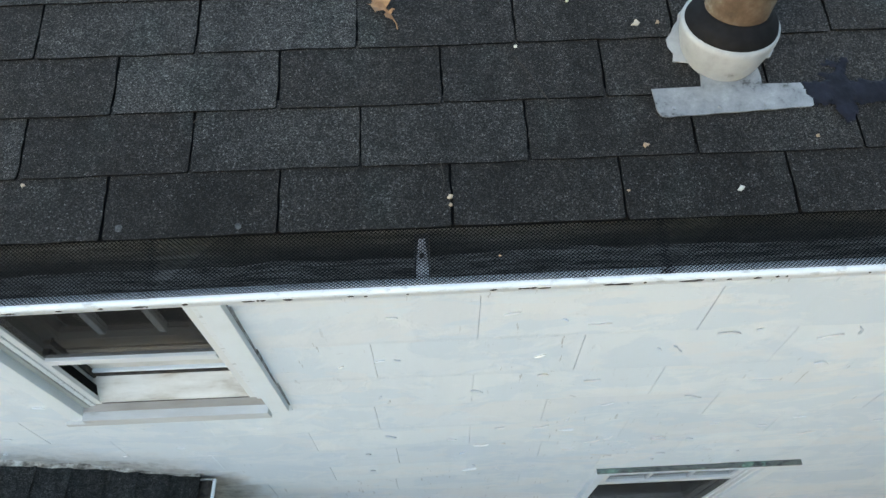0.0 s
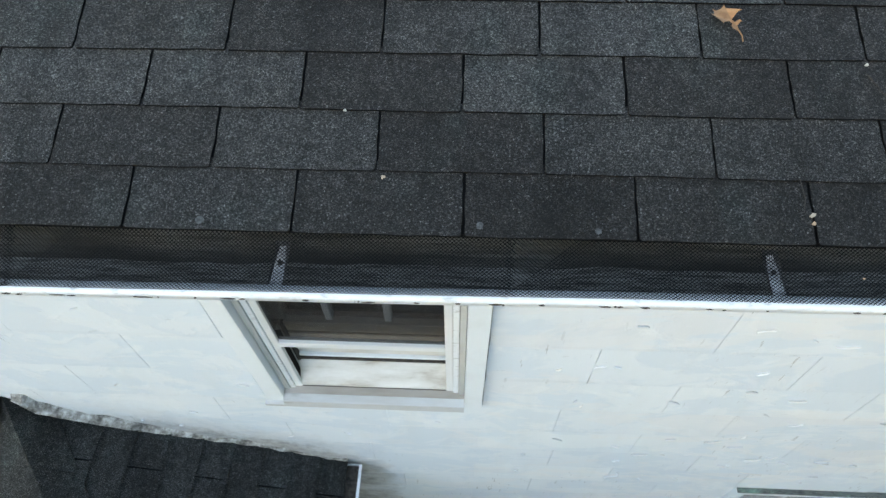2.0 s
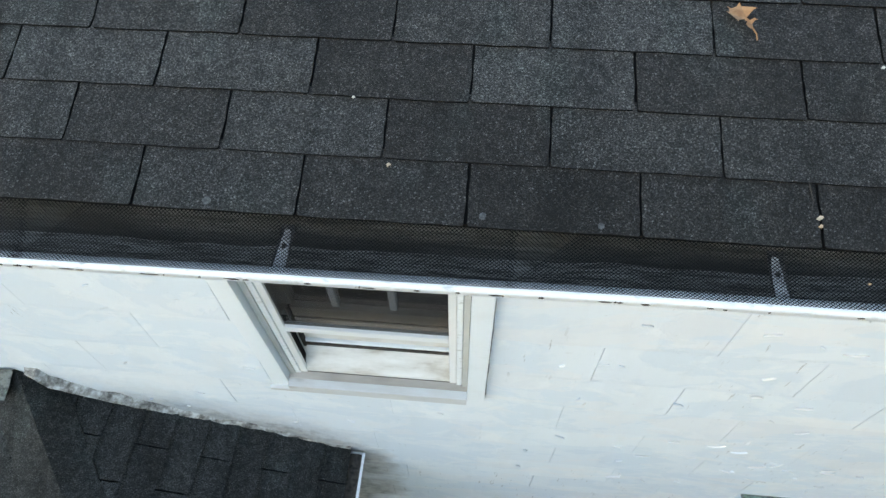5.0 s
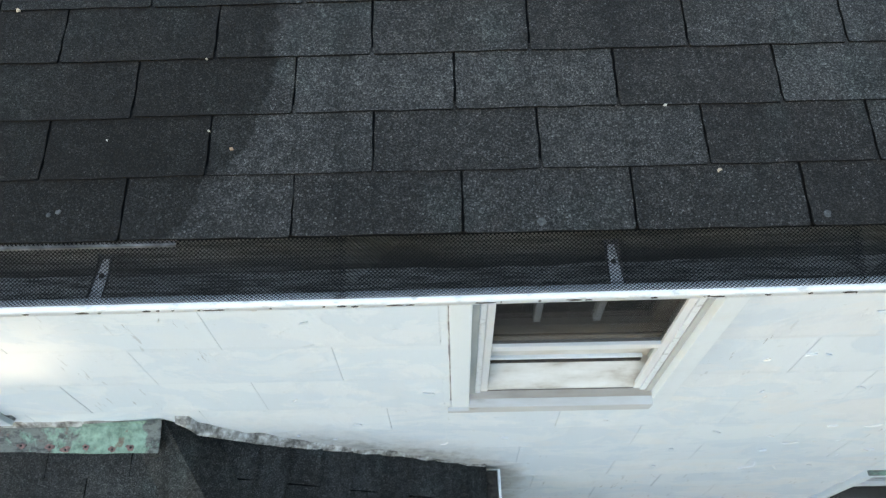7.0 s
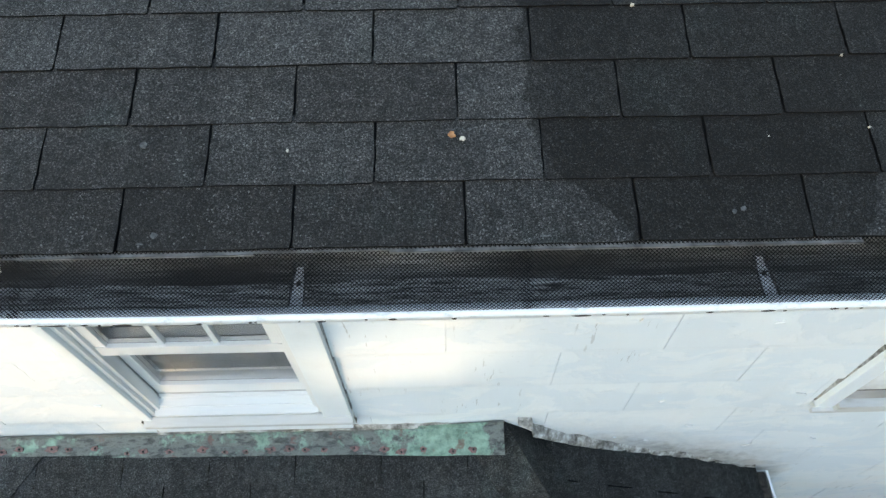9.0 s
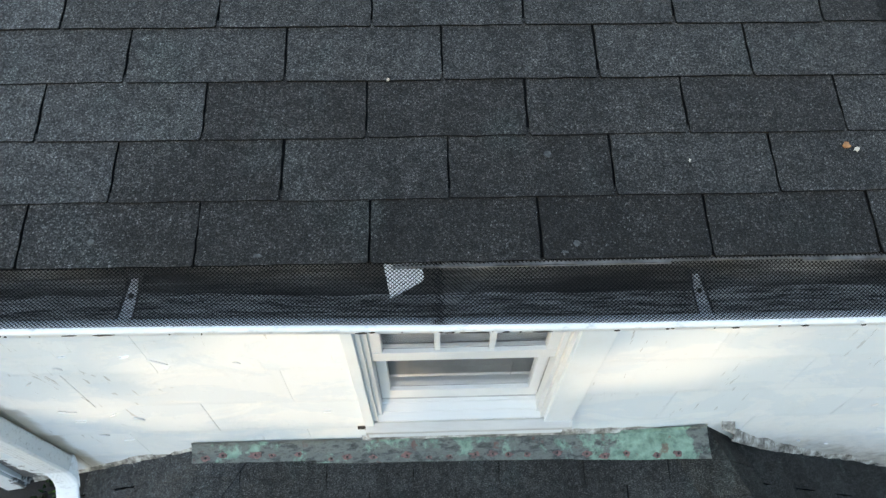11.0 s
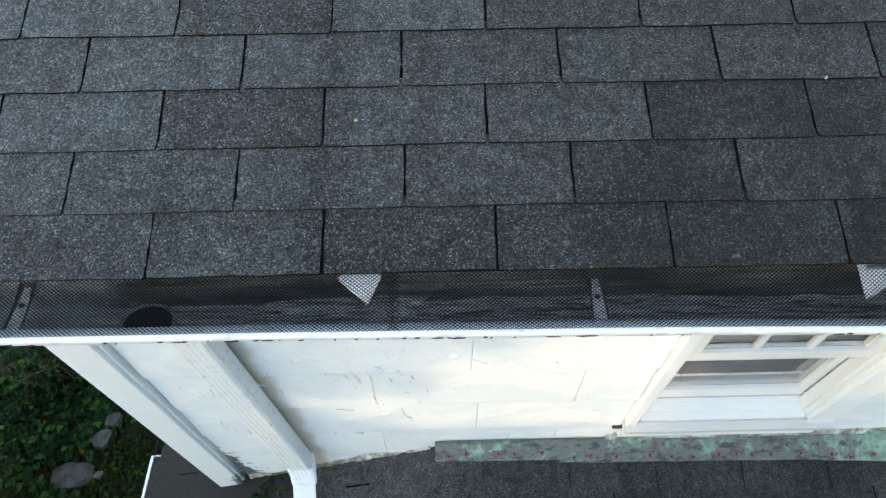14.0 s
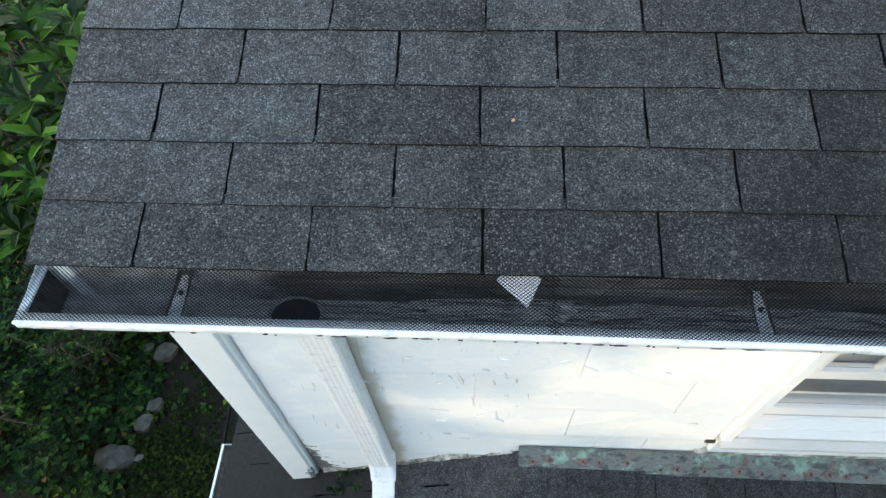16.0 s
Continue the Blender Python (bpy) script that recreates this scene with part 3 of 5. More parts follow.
    top = [bm.verts.new((u, v, lift - fall * v)) for u, v in outline]
    low = [bm.verts.new((u, v, lift - fall * v - thick)) for u, v in outline]
    bm.faces.new(top)
    n = len(outline)
    for i in range(n):
        j = (i + 1) % n
        bm.faces.new((low[i], low[j], top[j], top[i])).material_index = 1
    return bm


def tab_outline(w, length, r, gap=0.0027):
    """A tab with an uneven butt edge and softened corners."""
    x0, x1 = gap * r.uniform(0.6, 1.4), w - gap * r.uniform(0.6, 1.4)
    pts = [(x0 + 0.0005, 0.003), (x0 + 0.003, r.uniform(-0.0005, 0.001))]
    for k in range(1, 6):
        pts.append((x0 + (x1 - x0) * k / 6, r.uniform(-0.0016, 0.0014)))
    pts += [(x1 - 0.003, r.uniform(-0.0005, 0.001)), (x1 - 0.0005, 0.003), (x1 - 0.001, length)]
    pts[-1:-1] = [(x1 + r.uniform(-0.0013, 0.0014), length * k / 9) for k in range(1, 9)]
    pts += [(x0 + 0.001, length)] + [(x0 + r.uniform(-0.0014, 0.0013), length * k / 9) for k in range(8, 0, -1)]
    return pts


def lay(parent, origin, u, v, rows, u0, u1, cuts=(), seams=(0.0, T / 2), pieces=True, seed=1, tones=(), name="shingle", width=T, thick=0.0065, gap=0.0022, lift=0.008, fall=0.036):
    """Lays courses of tabs on a slope: as pieces, or joined into one mesh."""
    r = random.Random(seed)
    u, v = Vector(u), Vector(v)
    n = u.cross(v)
    place = Matrix((u, v, n)).transposed().to_4x4()
    place.translation = Vector(origin)
    stock = [finish(name, tab_mesh(tab_outline(width, 0.142, r, gap), thick, lift, fall), shingle_mat) for _ in range(6)]
    for me in stock:
        me.materials.append(felt.m)
    joined = bmesh.new()
    for k, s in enumerate(rows):
        first = seams[k % len(seams)]
        i = math.floor((u0 - first) / width) - 1
        while first + i * width < u1:
            a = first + i * width
            i += 1
            if a + width <= u0 + (0.06 if pieces else 0.0):
                continue
            wider = a - u0 if pieces and 0 < a - u0 < 0.06 else 0.0
            corners = [(a, s), (a + width, s), (a + width, s + 0.142), (a, s + 0.142)]
            whole = a >= u0 and not wider and a + width <= u1 and all(c[0] * p[0] + c[1] * p[1] <= c[2] for c in cuts for p in corners)
            turn = place @ Matrix.Translation((a, s + r.uniform(-0.0012, 0.0012), r.uniform(0, 0.0008))) @ Matrix.Rotation(r.uniform(-0.004, 0.004), 4, "Z")
            shade = 1.0
            if k < len(tones):
                at = max(0, math.floor((a + width - u0 - 0.1) / width))
                shade = 0.1 * int(tones[k][at]) + r.uniform(0.0, 0.08) if at < len(tones[k]) else 0.3 + r.uniform(0.0, 0.2)
            if whole and pieces:
                piece(name, stock[r.randrange(6)], parent, turn).color = (shade, shade, shade, 1)
                continue
            shape = [(a - wider + p[0], s + p[1]) for p in tab_outline(width + wider, 0.142, r, gap)]
            for c in list(cuts) + [(1, 0, u1), (-1, 0, -u0)]:
                shape = clip(shape, c[:2], c[2]) if len(shape) > 2 else []
            if len(shape) < 3 or max(p[0] for p in shape) - min(p[0] for p in shape) < 0.01:
                continue
            shape = [(p[0] - a, p[1] - s) for p in shape]
            if pieces:
                me = finish(name, tab_mesh(shape, thick, lift, fall), shingle_mat)
                me.materials.append(felt.m)
                piece(name, me, parent, turn).color = (shade, shade, shade, 1)
            else:
                part_bm = tab_mesh(shape, thick, lift, fall)
                part_bm.transform(turn)
                tmp = bpy.data.meshes.new("tmp")
                part_bm.to_mesh(tmp)
                part_bm.free()
                joined.from_mesh(tmp)
                bpy.data.meshes.remove(tmp)
    if pieces:
        joined.free()
    else:
        field = part("shingle_field", joined, shingle_mat, parent)
        field.data.materials.append(felt.m)
        tagged(field, kind="stuff")


RIDGE_Y = 3.60
ridge_z = EAVE_Z + TAN * (RIDGE_Y - EAVE_Y)
roof = thing("main_roof", "low-pitched main roof of weathered charcoal three-tab asphalt shingles", "roof", "structure")
N = Vector((0, -SI, CO))
V = Vector((0, CO, SI))
ORIGIN = Vector((0, EAVE_Y, EAVE_Z)) - N * 0.008
deck = bmesh.new()
run = (RIDGE_Y - EAVE_Y) / CO
prism(deck, [ORIGIN + Vector((x, 0, 0)) + V * s for x, s in ((WEST + 0.01, 0.006), (EAST, 0.006), (EAST, run), (WEST + 0.01, run))], N * 0.0, N * -0.02)
part("roof_deck", deck, felt, roof)
back = bmesh.new()
Nb, Vb = Vector((0, SI, CO)), Vector((0, -CO, SI))
prism(back, [Vector((x, y, ridge_z - TAN * abs(y - RIDGE_Y) - 0.008)) for x, y in ((WEST + 0.01, RIDGE_Y), (EAST, RIDGE_Y), (EAST, 6.6), (WEST + 0.01, 6.6))], Nb * 0.0, Nb * -0.02)
part("rear_slope", back, shingle_mat, roof)
ridge_cap = bmesh.new()
sweep(ridge_cap, [[Vector((x, RIDGE_Y + d, ridge_z + 0.012 - abs(d) * TAN)) for d in (-0.15, -0.02, 0.0, 0.02, 0.15)] for x in (WEST, EAST)], cap=False)
part("ridge_cap", ridge_cap, shingle_mat, roof)

# fascia, drip edge and soffit
fascia = thing("fascia_board", "white painted fascia board behind the gutter", "trim", "structure")
part("fascia", blocks(((WEST + 0.03, 0.612, 4.10), (EAST, 0.638, 4.288)), bevel=0.002), trim, fascia)
part("soffit", blocks(((WEST + 0.03, 0.612, 4.088), (EAST, 0.70, 4.099))), trim, fascia)
drip = bmesh.new()
for x0, x1, y0 in ((WEST, -3.30, 0.600), (-3.30, -2.80, 0.5838), (-2.80, -2.56, 0.588), (-2.56, -1.72, 0.5832), (-1.72, EAST, 0.600)):
    box(drip, (x0, y0, 4.2955), (x1, 0.66, 4.2965))
    box(drip, (x0, y0, 4.2925), (x1, y0 + 0.001, 4.2965))
part("drip_edge", drip, drip_mat, fascia, "galvanised drip edge under the lowest shingles")
rake = thing("rake_board", "white painted rake board under the roof's sloping edge", "trim", "structure")
rk = bmesh.new()
prism(rk, [Vector((WEST + 0.03, y, EAVE_Z + TAN * (y - EAVE_Y) - dz)) for y, dz in ((0.60, 0.035), (RIDGE_Y, 0.035), (RIDGE_Y, 0.20), (0.60, 0.20))], Vector((0.025, 0, 0)), Vector((0, 0, 0)))
part("rake_face", rk, trim, rake)

# ---------------------------------------------------------------- walls
HOLES = {"w1": (-1.177, 3.19, -0.580, 4.085), "w2": (-3.424, 3.20, -2.876, 4.085), "w3": (0.756, 0.95, 1.529, 2.15)}


def walled(x0, x1, z0, z1, y0, y1, holes, mat, parent, name="wall_core"):
    rects = [(x0, z0, x1, z1)]
    for h in holes:
        rects = [q for r in rects for q in minus(r, h)]
    bm = bmesh.new()
    for a, b, c, d in rects:
        box(bm, (a, y0, b), (c, y1, d))
    return part(name, bm, mat, parent)


south = thing("wall_south", "house wall clad in white painted mineral siding shingles, paint flaking", "wall", "structure")
walled(-4.975, EAST, GROUND - 0.3, 4.098, 0.70, 0.88, HOLES.values(), paint, south)
for nm, a, b in (("wall_west", (-4.975, 0.882, GROUND - 0.3), (-4.80, 6.5, 4.25)), ("wall_east", (EAST - 0.16, 0.882, GROUND - 0.3), (EAST, 6.5, 4.25)), ("wall_north", (-4.798, 6.34, GROUND - 0.3), (EAST - 0.162, 6.5, 4.25))):
    w = thing(nm, "plain white painted house wall", "wall", "structure")
    part("wall_core", blocks((a, b)), paint, w)
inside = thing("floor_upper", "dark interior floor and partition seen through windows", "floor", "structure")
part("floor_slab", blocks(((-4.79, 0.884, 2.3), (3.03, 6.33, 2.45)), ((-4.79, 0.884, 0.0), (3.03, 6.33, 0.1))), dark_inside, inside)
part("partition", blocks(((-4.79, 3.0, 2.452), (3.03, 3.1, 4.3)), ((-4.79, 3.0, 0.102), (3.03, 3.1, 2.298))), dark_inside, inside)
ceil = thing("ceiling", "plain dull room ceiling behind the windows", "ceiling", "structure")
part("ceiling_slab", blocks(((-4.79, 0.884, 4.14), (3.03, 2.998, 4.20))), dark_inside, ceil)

# raised edges of loose paint on the siding
def wall_lines(name, mat, label, n, zone, seed, length, radius):
    """Short crooked ridges of loose paint along the wall's courses, in one mesh."""
    r = random.Random(seed)
    bm = bmesh.new()
    x0, x1, z0, z1 = zone
    made = 0
    while made < n:
        x, z = r.uniform(x0, x1), r.uniform(z0, z1)
        if r.random() > 0.55 + 1.2 * noise.noise(Vector((x * 2.1, z * 3.0, seed))) or any(h[0] - 0.10 < x < h[2] + 0.17 and h[1] - 0.12 < z < h[3] for h in HOLES.values()):
            continue
        made += 1
        steps = r.randrange(4, 9)
        size = length * r.uniform(0.4, 1.5) / steps
        way = r.uniform(-0.25, 0.25)
        pts = []
        for _ in range(steps + 1):
            pts.append(Vector((x, FACE - 0.0078, z)))
            way += r.uniform(-0.5, 0.5)
            x, z = x + size * math.cos(way), z + size * math.sin(way)
        k = radius * r.uniform(0.6, 1.4)
        rings = []
        for m, p in enumerate(pts):
            d = (pts[min(m + 1, steps)] - pts[max(m - 1, 0)]).normalized()
            side = Vector((-d.z, 0, d.x)) * k * (0.15 + math.sin(math.pi * m / steps)) * r.uniform(0.6, 1.3)
            rings.append([p + side, p + Vector((0, -abs(side.length) * 0.9 - 0.0012, 0)), p - side, p + Vector((0, 0.004, 0))])
        sweep(bm, rings, close=True)
    tagged(part(name, bm, mat, south, label), kind="stuff")


wall_lines("paint_flakes", flake_mat, "raised edges of loose white paint", 70, (-0.35, 1.9, 2.25, 3.85), 3, 0.050, 0.0020)
wall_lines("paint_flakes", flake_mat, "raised edges of loose white paint", 14, (-2.2, -0.35, 2.6, 3.9), 4, 0.035, 0.0013)
wall_lines("paint_flakes", flake_mat, "raised edges of loose white paint", 22, (-4.85, -3.5, 3.05, 3.8), 5, 0.040, 0.0018)
# open joints beside the window casings
for x, z0, z1 in ((-1.2365, 3.22, 4.08), (-0.5205, 3.21, 4.08), (-2.7705, 3.10, 4.08)):
    bm = bmesh.new()
    n = 60
    rings = []
    for i in range(n + 1):
        z = z0 + (z1 - z0) * i / n
        w = max(0.0003, 0.0022 + 0.0030 * noise.noise(Vector((z * 14, x, 2))))
        rings.append([Vector((x - w, FACE - 0.0092, z)), Vector((x + w, FACE - 0.0092, z)), Vector((x + w, FACE + 0.004, z)), Vector((x - w, FACE + 0.004, z))])
    sweep(bm, rings, close=True)
    part("open_joint", bm, split_mat, south, "dark open joint beside the window casing")

# corner board
corner = thing("corner_board", "white painted corner board, blackened and rotted at its foot", "trim", "structure")
cbm = bmesh.new()
box(cbm, (-4.986, 0.664, 2.44), (-4.881, 0.699, 4.087), 0.002)
part("board_front", cbm, trim, corner)
part("board_side", blocks(((-4.993, 0.6995, 2.30), (-4.977, 0.82, 4.087))), trim, corner)
part("joint_strip", blocks(((-4.880, 0.676, 2.50), (-4.871, 0.699, 4.087)), bevel=0.002), trim, corner, "grey weathered filler strip beside the corner board")

# ---------------------------------------------------------------- lower hipped roof against the wall
LZ, LEAVE = 3.0, 2.38
AX, BX = -2.26, -4.0            # tops of the two hips on the wall
RX, LX, FY = -1.10, -5.32, -1.10   # eave lines: right, left, front
lower = thing("lower_roof", "dark asphalt-shingled hipped porch roof against the white wall", "roof", "structure")


def slope_axes(dx, dy, rise, flat):
    h = math.hypot(rise, flat)
    return Vector((dx * flat / h, dy * flat / h, rise / h))


RISE = LZ - LEAVE
v_r = slope_axes(-1, 0, RISE, RX - AX)
v_f = slope_axes(0, 1, RISE, 0.69 - FY)
v_l = slope_axes(1, 0, RISE, BX - LX)
lift = Vector((0, 0, 0.0))
ld = bmesh.new()
for poly in ([(AX, 0.69, LZ), (RX, FY, LEAVE), (RX, 0.69, LEAVE)], [(BX, 0.69, LZ), (LX, FY, LEAVE), (RX, FY, LEAVE), (AX, 0.69, LZ)], [(BX, 0.69, LZ), (LX, 0.69, LEAVE), (LX, FY, LEAVE)], [(-4.996, 0.69, LZ - (BX + 4.976) * RISE / (BX - LX)), (-4.996, 0.96, LZ - (BX + 4.976) * RISE / (BX - LX)), (LX, 0.96, LEAVE), (LX, 0.69, LEAVE)]):
    prism(ld, [Vector(p) for p in poly], Vector((0, 0, -0.009)), Vector((0, 0, -0.035)))
part("roof_deck", ld, felt, lower)
part("porch_wall", blocks(((-4.9, -0.9, GROUND - 0.3), (-1.3, 0.68, 2.36))), paint, lower)

# ---------------------------------------------------------------- gutters
def gutter_profile(x, inset=0.0):
    z = lip(x)
    pts = [(0.512, z - 0.004), (0.511, z), (0.493, z + 0.0005), (0.4885, z - 0.003), (0.488, z - 0.013), (0.494, z - 0.020), (0.499, z - 0.036), (0.506, z - 0.052), (0.522, z - 0.066), (0.530, z - 0.078), (0.533, z - 0.092), (0.602, z - 0.092), (0.608, z - 0.088), (0.6095, 4.2885)]
    return pts


gutter = thing("main_gutter", "white enamelled aluminium eaves gutter, grimy along its lip", "gutter", "structure")
xs = [WEST + i * (EAST - WEST) / 90 for i in range(91)]
gb = bmesh.new()
sweep(gb, [[Vector((x, y, z)) for y, z in gutter_profile(x)] for x in xs], cap=False)
part("gutter_trough", gb, alu_white, gutter, smooth=True)
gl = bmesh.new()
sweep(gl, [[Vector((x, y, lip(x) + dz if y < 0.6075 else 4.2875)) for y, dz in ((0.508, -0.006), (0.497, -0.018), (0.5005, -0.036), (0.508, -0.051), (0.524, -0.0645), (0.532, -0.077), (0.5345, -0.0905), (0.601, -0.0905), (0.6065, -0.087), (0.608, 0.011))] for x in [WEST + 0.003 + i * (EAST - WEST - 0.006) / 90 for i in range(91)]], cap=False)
part("gutter_lining", gl, gutter_in, gutter, "inside of the trough, stained and wet, shade painted on its back wall", smooth=True)
gc = bmesh.new()
prism(gc, [Vector((WEST, y, z)) for y, z in gutter_profile(WEST)[1:]], Vector((0.0, 0, 0)), Vector((-0.0015, 0, 0)))
box(gc, (WEST - 0.004, 0.489, lip(WEST) - 0.004), (WEST + 0.010, 0.611, lip(WEST) + 0.0015))
part("end_cap", gc, alu_white, gutter, "white end cap with a folded rim")
ge = bmesh.new()
prism(ge, [Vector((WEST + 0.004, y, z)) for y, z in gutter_profile(WEST)[4:13]] + [Vector((WEST + 0.004, 0.6075, lip(WEST) - 0.012)), Vector((WEST + 0.004, 0.495, lip(WEST) - 0.012))], Vector((0.0, 0, 0)), Vector((-0.0012, 0, 0)))
part("end_lining", ge, seam_black, gutter, "near-black inner face of the end cap")
# dark specks of dirt along the lip's lower edge
sp = bmesh.new()
r = random.Random(17)
for _ in range(150):
    x, w = r.uniform(WEST + 0.05, 1.9), r.choice((0.004, 0.006, 0.010, 0.018, 0.03)) * r.uniform(0.6, 1.3)
    z = lip(x) - 0.0125 + r.uniform(-0.0015, 0.0015)
    h = r.uniform(0.001, 0.0028)
    prism(sp, [Vector((x - w * 0.5, 0.4874, z)), Vector((x - w * 0.2, 0.4873, z - h)), Vector((x + w * 0.3, 0.4873, z - h * 0.7)), Vector((x + w * 0.5, 0.4874, z + h * 0.2)), Vector((x + w * 0.1, 0.4874, z + h))], Vector((0, -0.0004, 0)), Vector((0, 0.002, 0)))
tagged(part("dirt_specks", sp, seam_black, gutter, "black dirt specks along the gutter's lip"), kind="stuff")
# wet leaf sludge lying in the trough
sl = bmesh.new()
rows_s = []
for i in range(260):
    x = -4.42 + i * (EAST + 4.40) / 260
    h = 0.010 + 0.016 * noise.noise(Vector((x * 2.2, 0, 3))) + 0.006 * noise.noise(Vector((x * 11, 1, 3)))
    h = max(h, 0.0) * min(1, max(0, (x + 4.42) * 4))
    rows_s.append([Vector((x, y, lip(x) - 0.0885 + h * k + 0.006 * noise.noise(Vector((x * 9, y * 60, 1))))) for y, k in ((0.5345, 0.6), (0.550, 1.0), (0.567, 0.5), (0.585, 1.1), (0.605, 1.4))])
sweep(sl, rows_s, cap=False)
part("sludge_layer", sl, sludge_mat, gutter, "black wet leaf sludge in the trough", smooth=True)
# drain outlet
dr = bmesh.new()
lathe(dr, [(0.042, 0.0), (0.042, 0.003), (0.039, 0.0045), (0.0365, 0.003), (0.036, -0.003)], (-4.60, 0.566, lip(-4.60) - 0.0895), 30)
dr.transform(Matrix.Translation((-4.60, 0, 0)) @ Matrix.Diagonal((1.28, 1, 1, 1)) @ Matrix.Translation((4.60, 0, 0)))
part("outlet_collar", dr, galv, gutter, smooth=True)
dk = bmesh.new()
lathe(dk, [(0.0, 0.0), (0.0362, 0.0)], (-4.60, 0.566, lip(-4.60) - 0.0885), 24)
dk.transform(Matrix.Translation((-4.60, 0, 0)) @ Matrix.Diagonal((1.28, 1, 1, 1)) @ Matrix.Translation((4.60, 0, 0)))
part("outlet_opening", dk, felt, gutter)

hang = None
for x in (2.55, 1.70, 0.83, -0.043, -0.932, -1.877, -2.731, -3.769, -4.789):
    if hang is None:
        hang = thing("gutter_hanger", "galvanised gutter hanger strap with a screw", "hanger", group="gutter hangers", at=(x, 0.55, lip(x)))
        hb = bmesh.new()
        shell(hb, [[Vector((x - w, y, lip(x) + z + e)) for w, e in ((0.0140, 0.005), (0.0130, 0.0008), (0.007, 0.0), (0.0, -0.0006), (-0.007, 0.0), (-0.0130, 0.0008), (-0.0140, 0.005))] for y, z in ((0.4925, -0.008), (0.510, -0.0105), (0.54, -0.0115), (0.575, -0.010), (0.600, -0.006), (0.6075, -0.002))], 0.0012)
        strap = part("strap", hb, strap_shaded, hang)
        # tapered pale strip stands for light on the strap's middle
        hr = bmesh.new()
        shell(hr, [[Vector((x + w * wide, y, lip(x) + z)) for w in (-1, -0.85, 0.85, 1)] for y, z, wide in ((0.4945, -0.0064, 0.0118), (0.510, -0.0088, 0.0116), (0.54, -0.0098, 0.0108), (0.575, -0.0083, 0.0085), (0.598, -0.0050, 0.0055))], 0.0009)
        part("rib", hr, strap_mat, strap, "pale strip painted as the strap's lit middle")
        hs = bmesh.new()
        lathe(hs, [(0.0, 0.004), (0.004, 0.004), (0.005, 0.0), (0.005, -0.004)], (x, 0.563, lip(x) - 0.009), 10)
        part("screw", hs, black_dot, strap)
        hang_x = x
    else:
        copy_thing(hang, Matrix.Translation((x, 0.55, lip(x))))

# black wire guard over the gutter: panels of crossed wires, each lapping the next
def guard_point(x, k):
    """A point of the guard: k runs from the eave to the lip."""
    y = 0.604 - 0.1095 * k
    z0, z1 = 4.3065, lip(x) + 0.0032
    bow = 0.006 * math.sin(math.pi * k) * noise.noise(Vector((x * 2.3, 5, 0)))
    return Vector((x, y, z0 + (z1 - z0) * min(1, k * 1.13) - 0.0035 * math.sin(math.pi * min(1, k * 1.1)) + bow))


def guard_panel(x0, x1, raise_by, phase):
    sheets = ([], []), ([], [])
    pitch, lean, half = 0.0078, 0.150, 0.00066
    for fam in (1, -1):
        m = int((x1 - x0 + lean) / pitch) + 2
        for i in range(m):
            start = x0 - (lean if fam > 0 else 0) + i * pitch + phase
            row = []
            for j in range(13):
                k = j / 12
                x = start + (lean * k if fam > 0 else lean * (1 - k))
                if x < x0 or x > x1:
                    row.append(None)
                    continue
                p = guard_point(x, k)
                p.z += raise_by + (0.0004 if fam > 0 else -0.0004)
                row.append(p)
            for a, b in zip(row, row[1:]):
                if a is None or b is None:
                    continue
                verts, faces = sheets[1 if a.y < 0.519 or b.y < 0.512 else 0]
                n0 = len(verts)
                w = half * (2.1 if a.y < 0.519 or b.y < 0.512 else 1.8)
                verts += [(a.x - w, a.y, a.z), (a.x + w, a.y, a.z), (b.x + w, b.y, b.z), (b.x - w, b.y, b.z)]
                faces.append((n0, n0 + 1, n0 + 2, n0 + 3))
    out = []
    for nm, (verts, faces) in zip(("wire_mesh", "folded_edge"), sheets):
        me = bpy.data.meshes.new(nm)
        me.from_pydata(verts, [], faces)
        me.materials.append(guard_mat.m)
        out.append(me)
    return out


edges_x = [-5.08, -4.146, -3.232, -2.332, -1.438, -0.528, 0.367, 1.26, 2.16, 3.06]
for i, (a, b) in enumerate(zip(edges_x, edges_x[1:])):
    g = thing("gutter_guard", "black diamond wire mesh guard panel laid over the gutter", "gutter guard", group="gutter guard panels", at=((a + b) / 2, 0.55, 4.29))
    for me in guard_panel(a, b + 0.028, 0.0006 * (i % 2) + 0.0002, 0.0033 * (i % 2)):
        piece(me.name.split(".")[0], me, g)

# folded white metal corners under the guard
for outline in (((-4.229, 0.585), (-4.212, 0.600), (-4.166, 0.600), (-4.151, 0.588), (-4.176, 0.540)), ((-3.318, 0.603), (-3.250, 0.605), (-3.244, 0.569), (-3.252, 0.563), (-3.304, 0.539))):
    fb = bmesh.new()
    prism(fb, [Vector((x, y, guard_point(x, (0.604 - y) / 0.1095).z - 0.0022)) for x, y in outline], Vector((0, 0, 0.0)), Vector((0, 0, -0.001)))
    f = part("metal_tab", fb, tab_white)
    tagged(f, "folded white sheet-metal corner tucked under the guard", "flashing", "metal tabs")

# downspout
ds = thing("downspout", "white ribbed rectangular downspout, elbow at its foot", "downspout", at=(-4.59, 0.64, 2.8))


def ds_ring(cx, cy, z, w=0.082, d=0.060, tilt=0.0):
    pts = []
    hw, hd = w / 2, d / 2
    for k in range(11):                      # ribbed front
        x = -hw + 0.008 + (w - 0.016) * k / 10
        pts.append((x, -hd - (0.0012 if k % 2 else 0.0)))
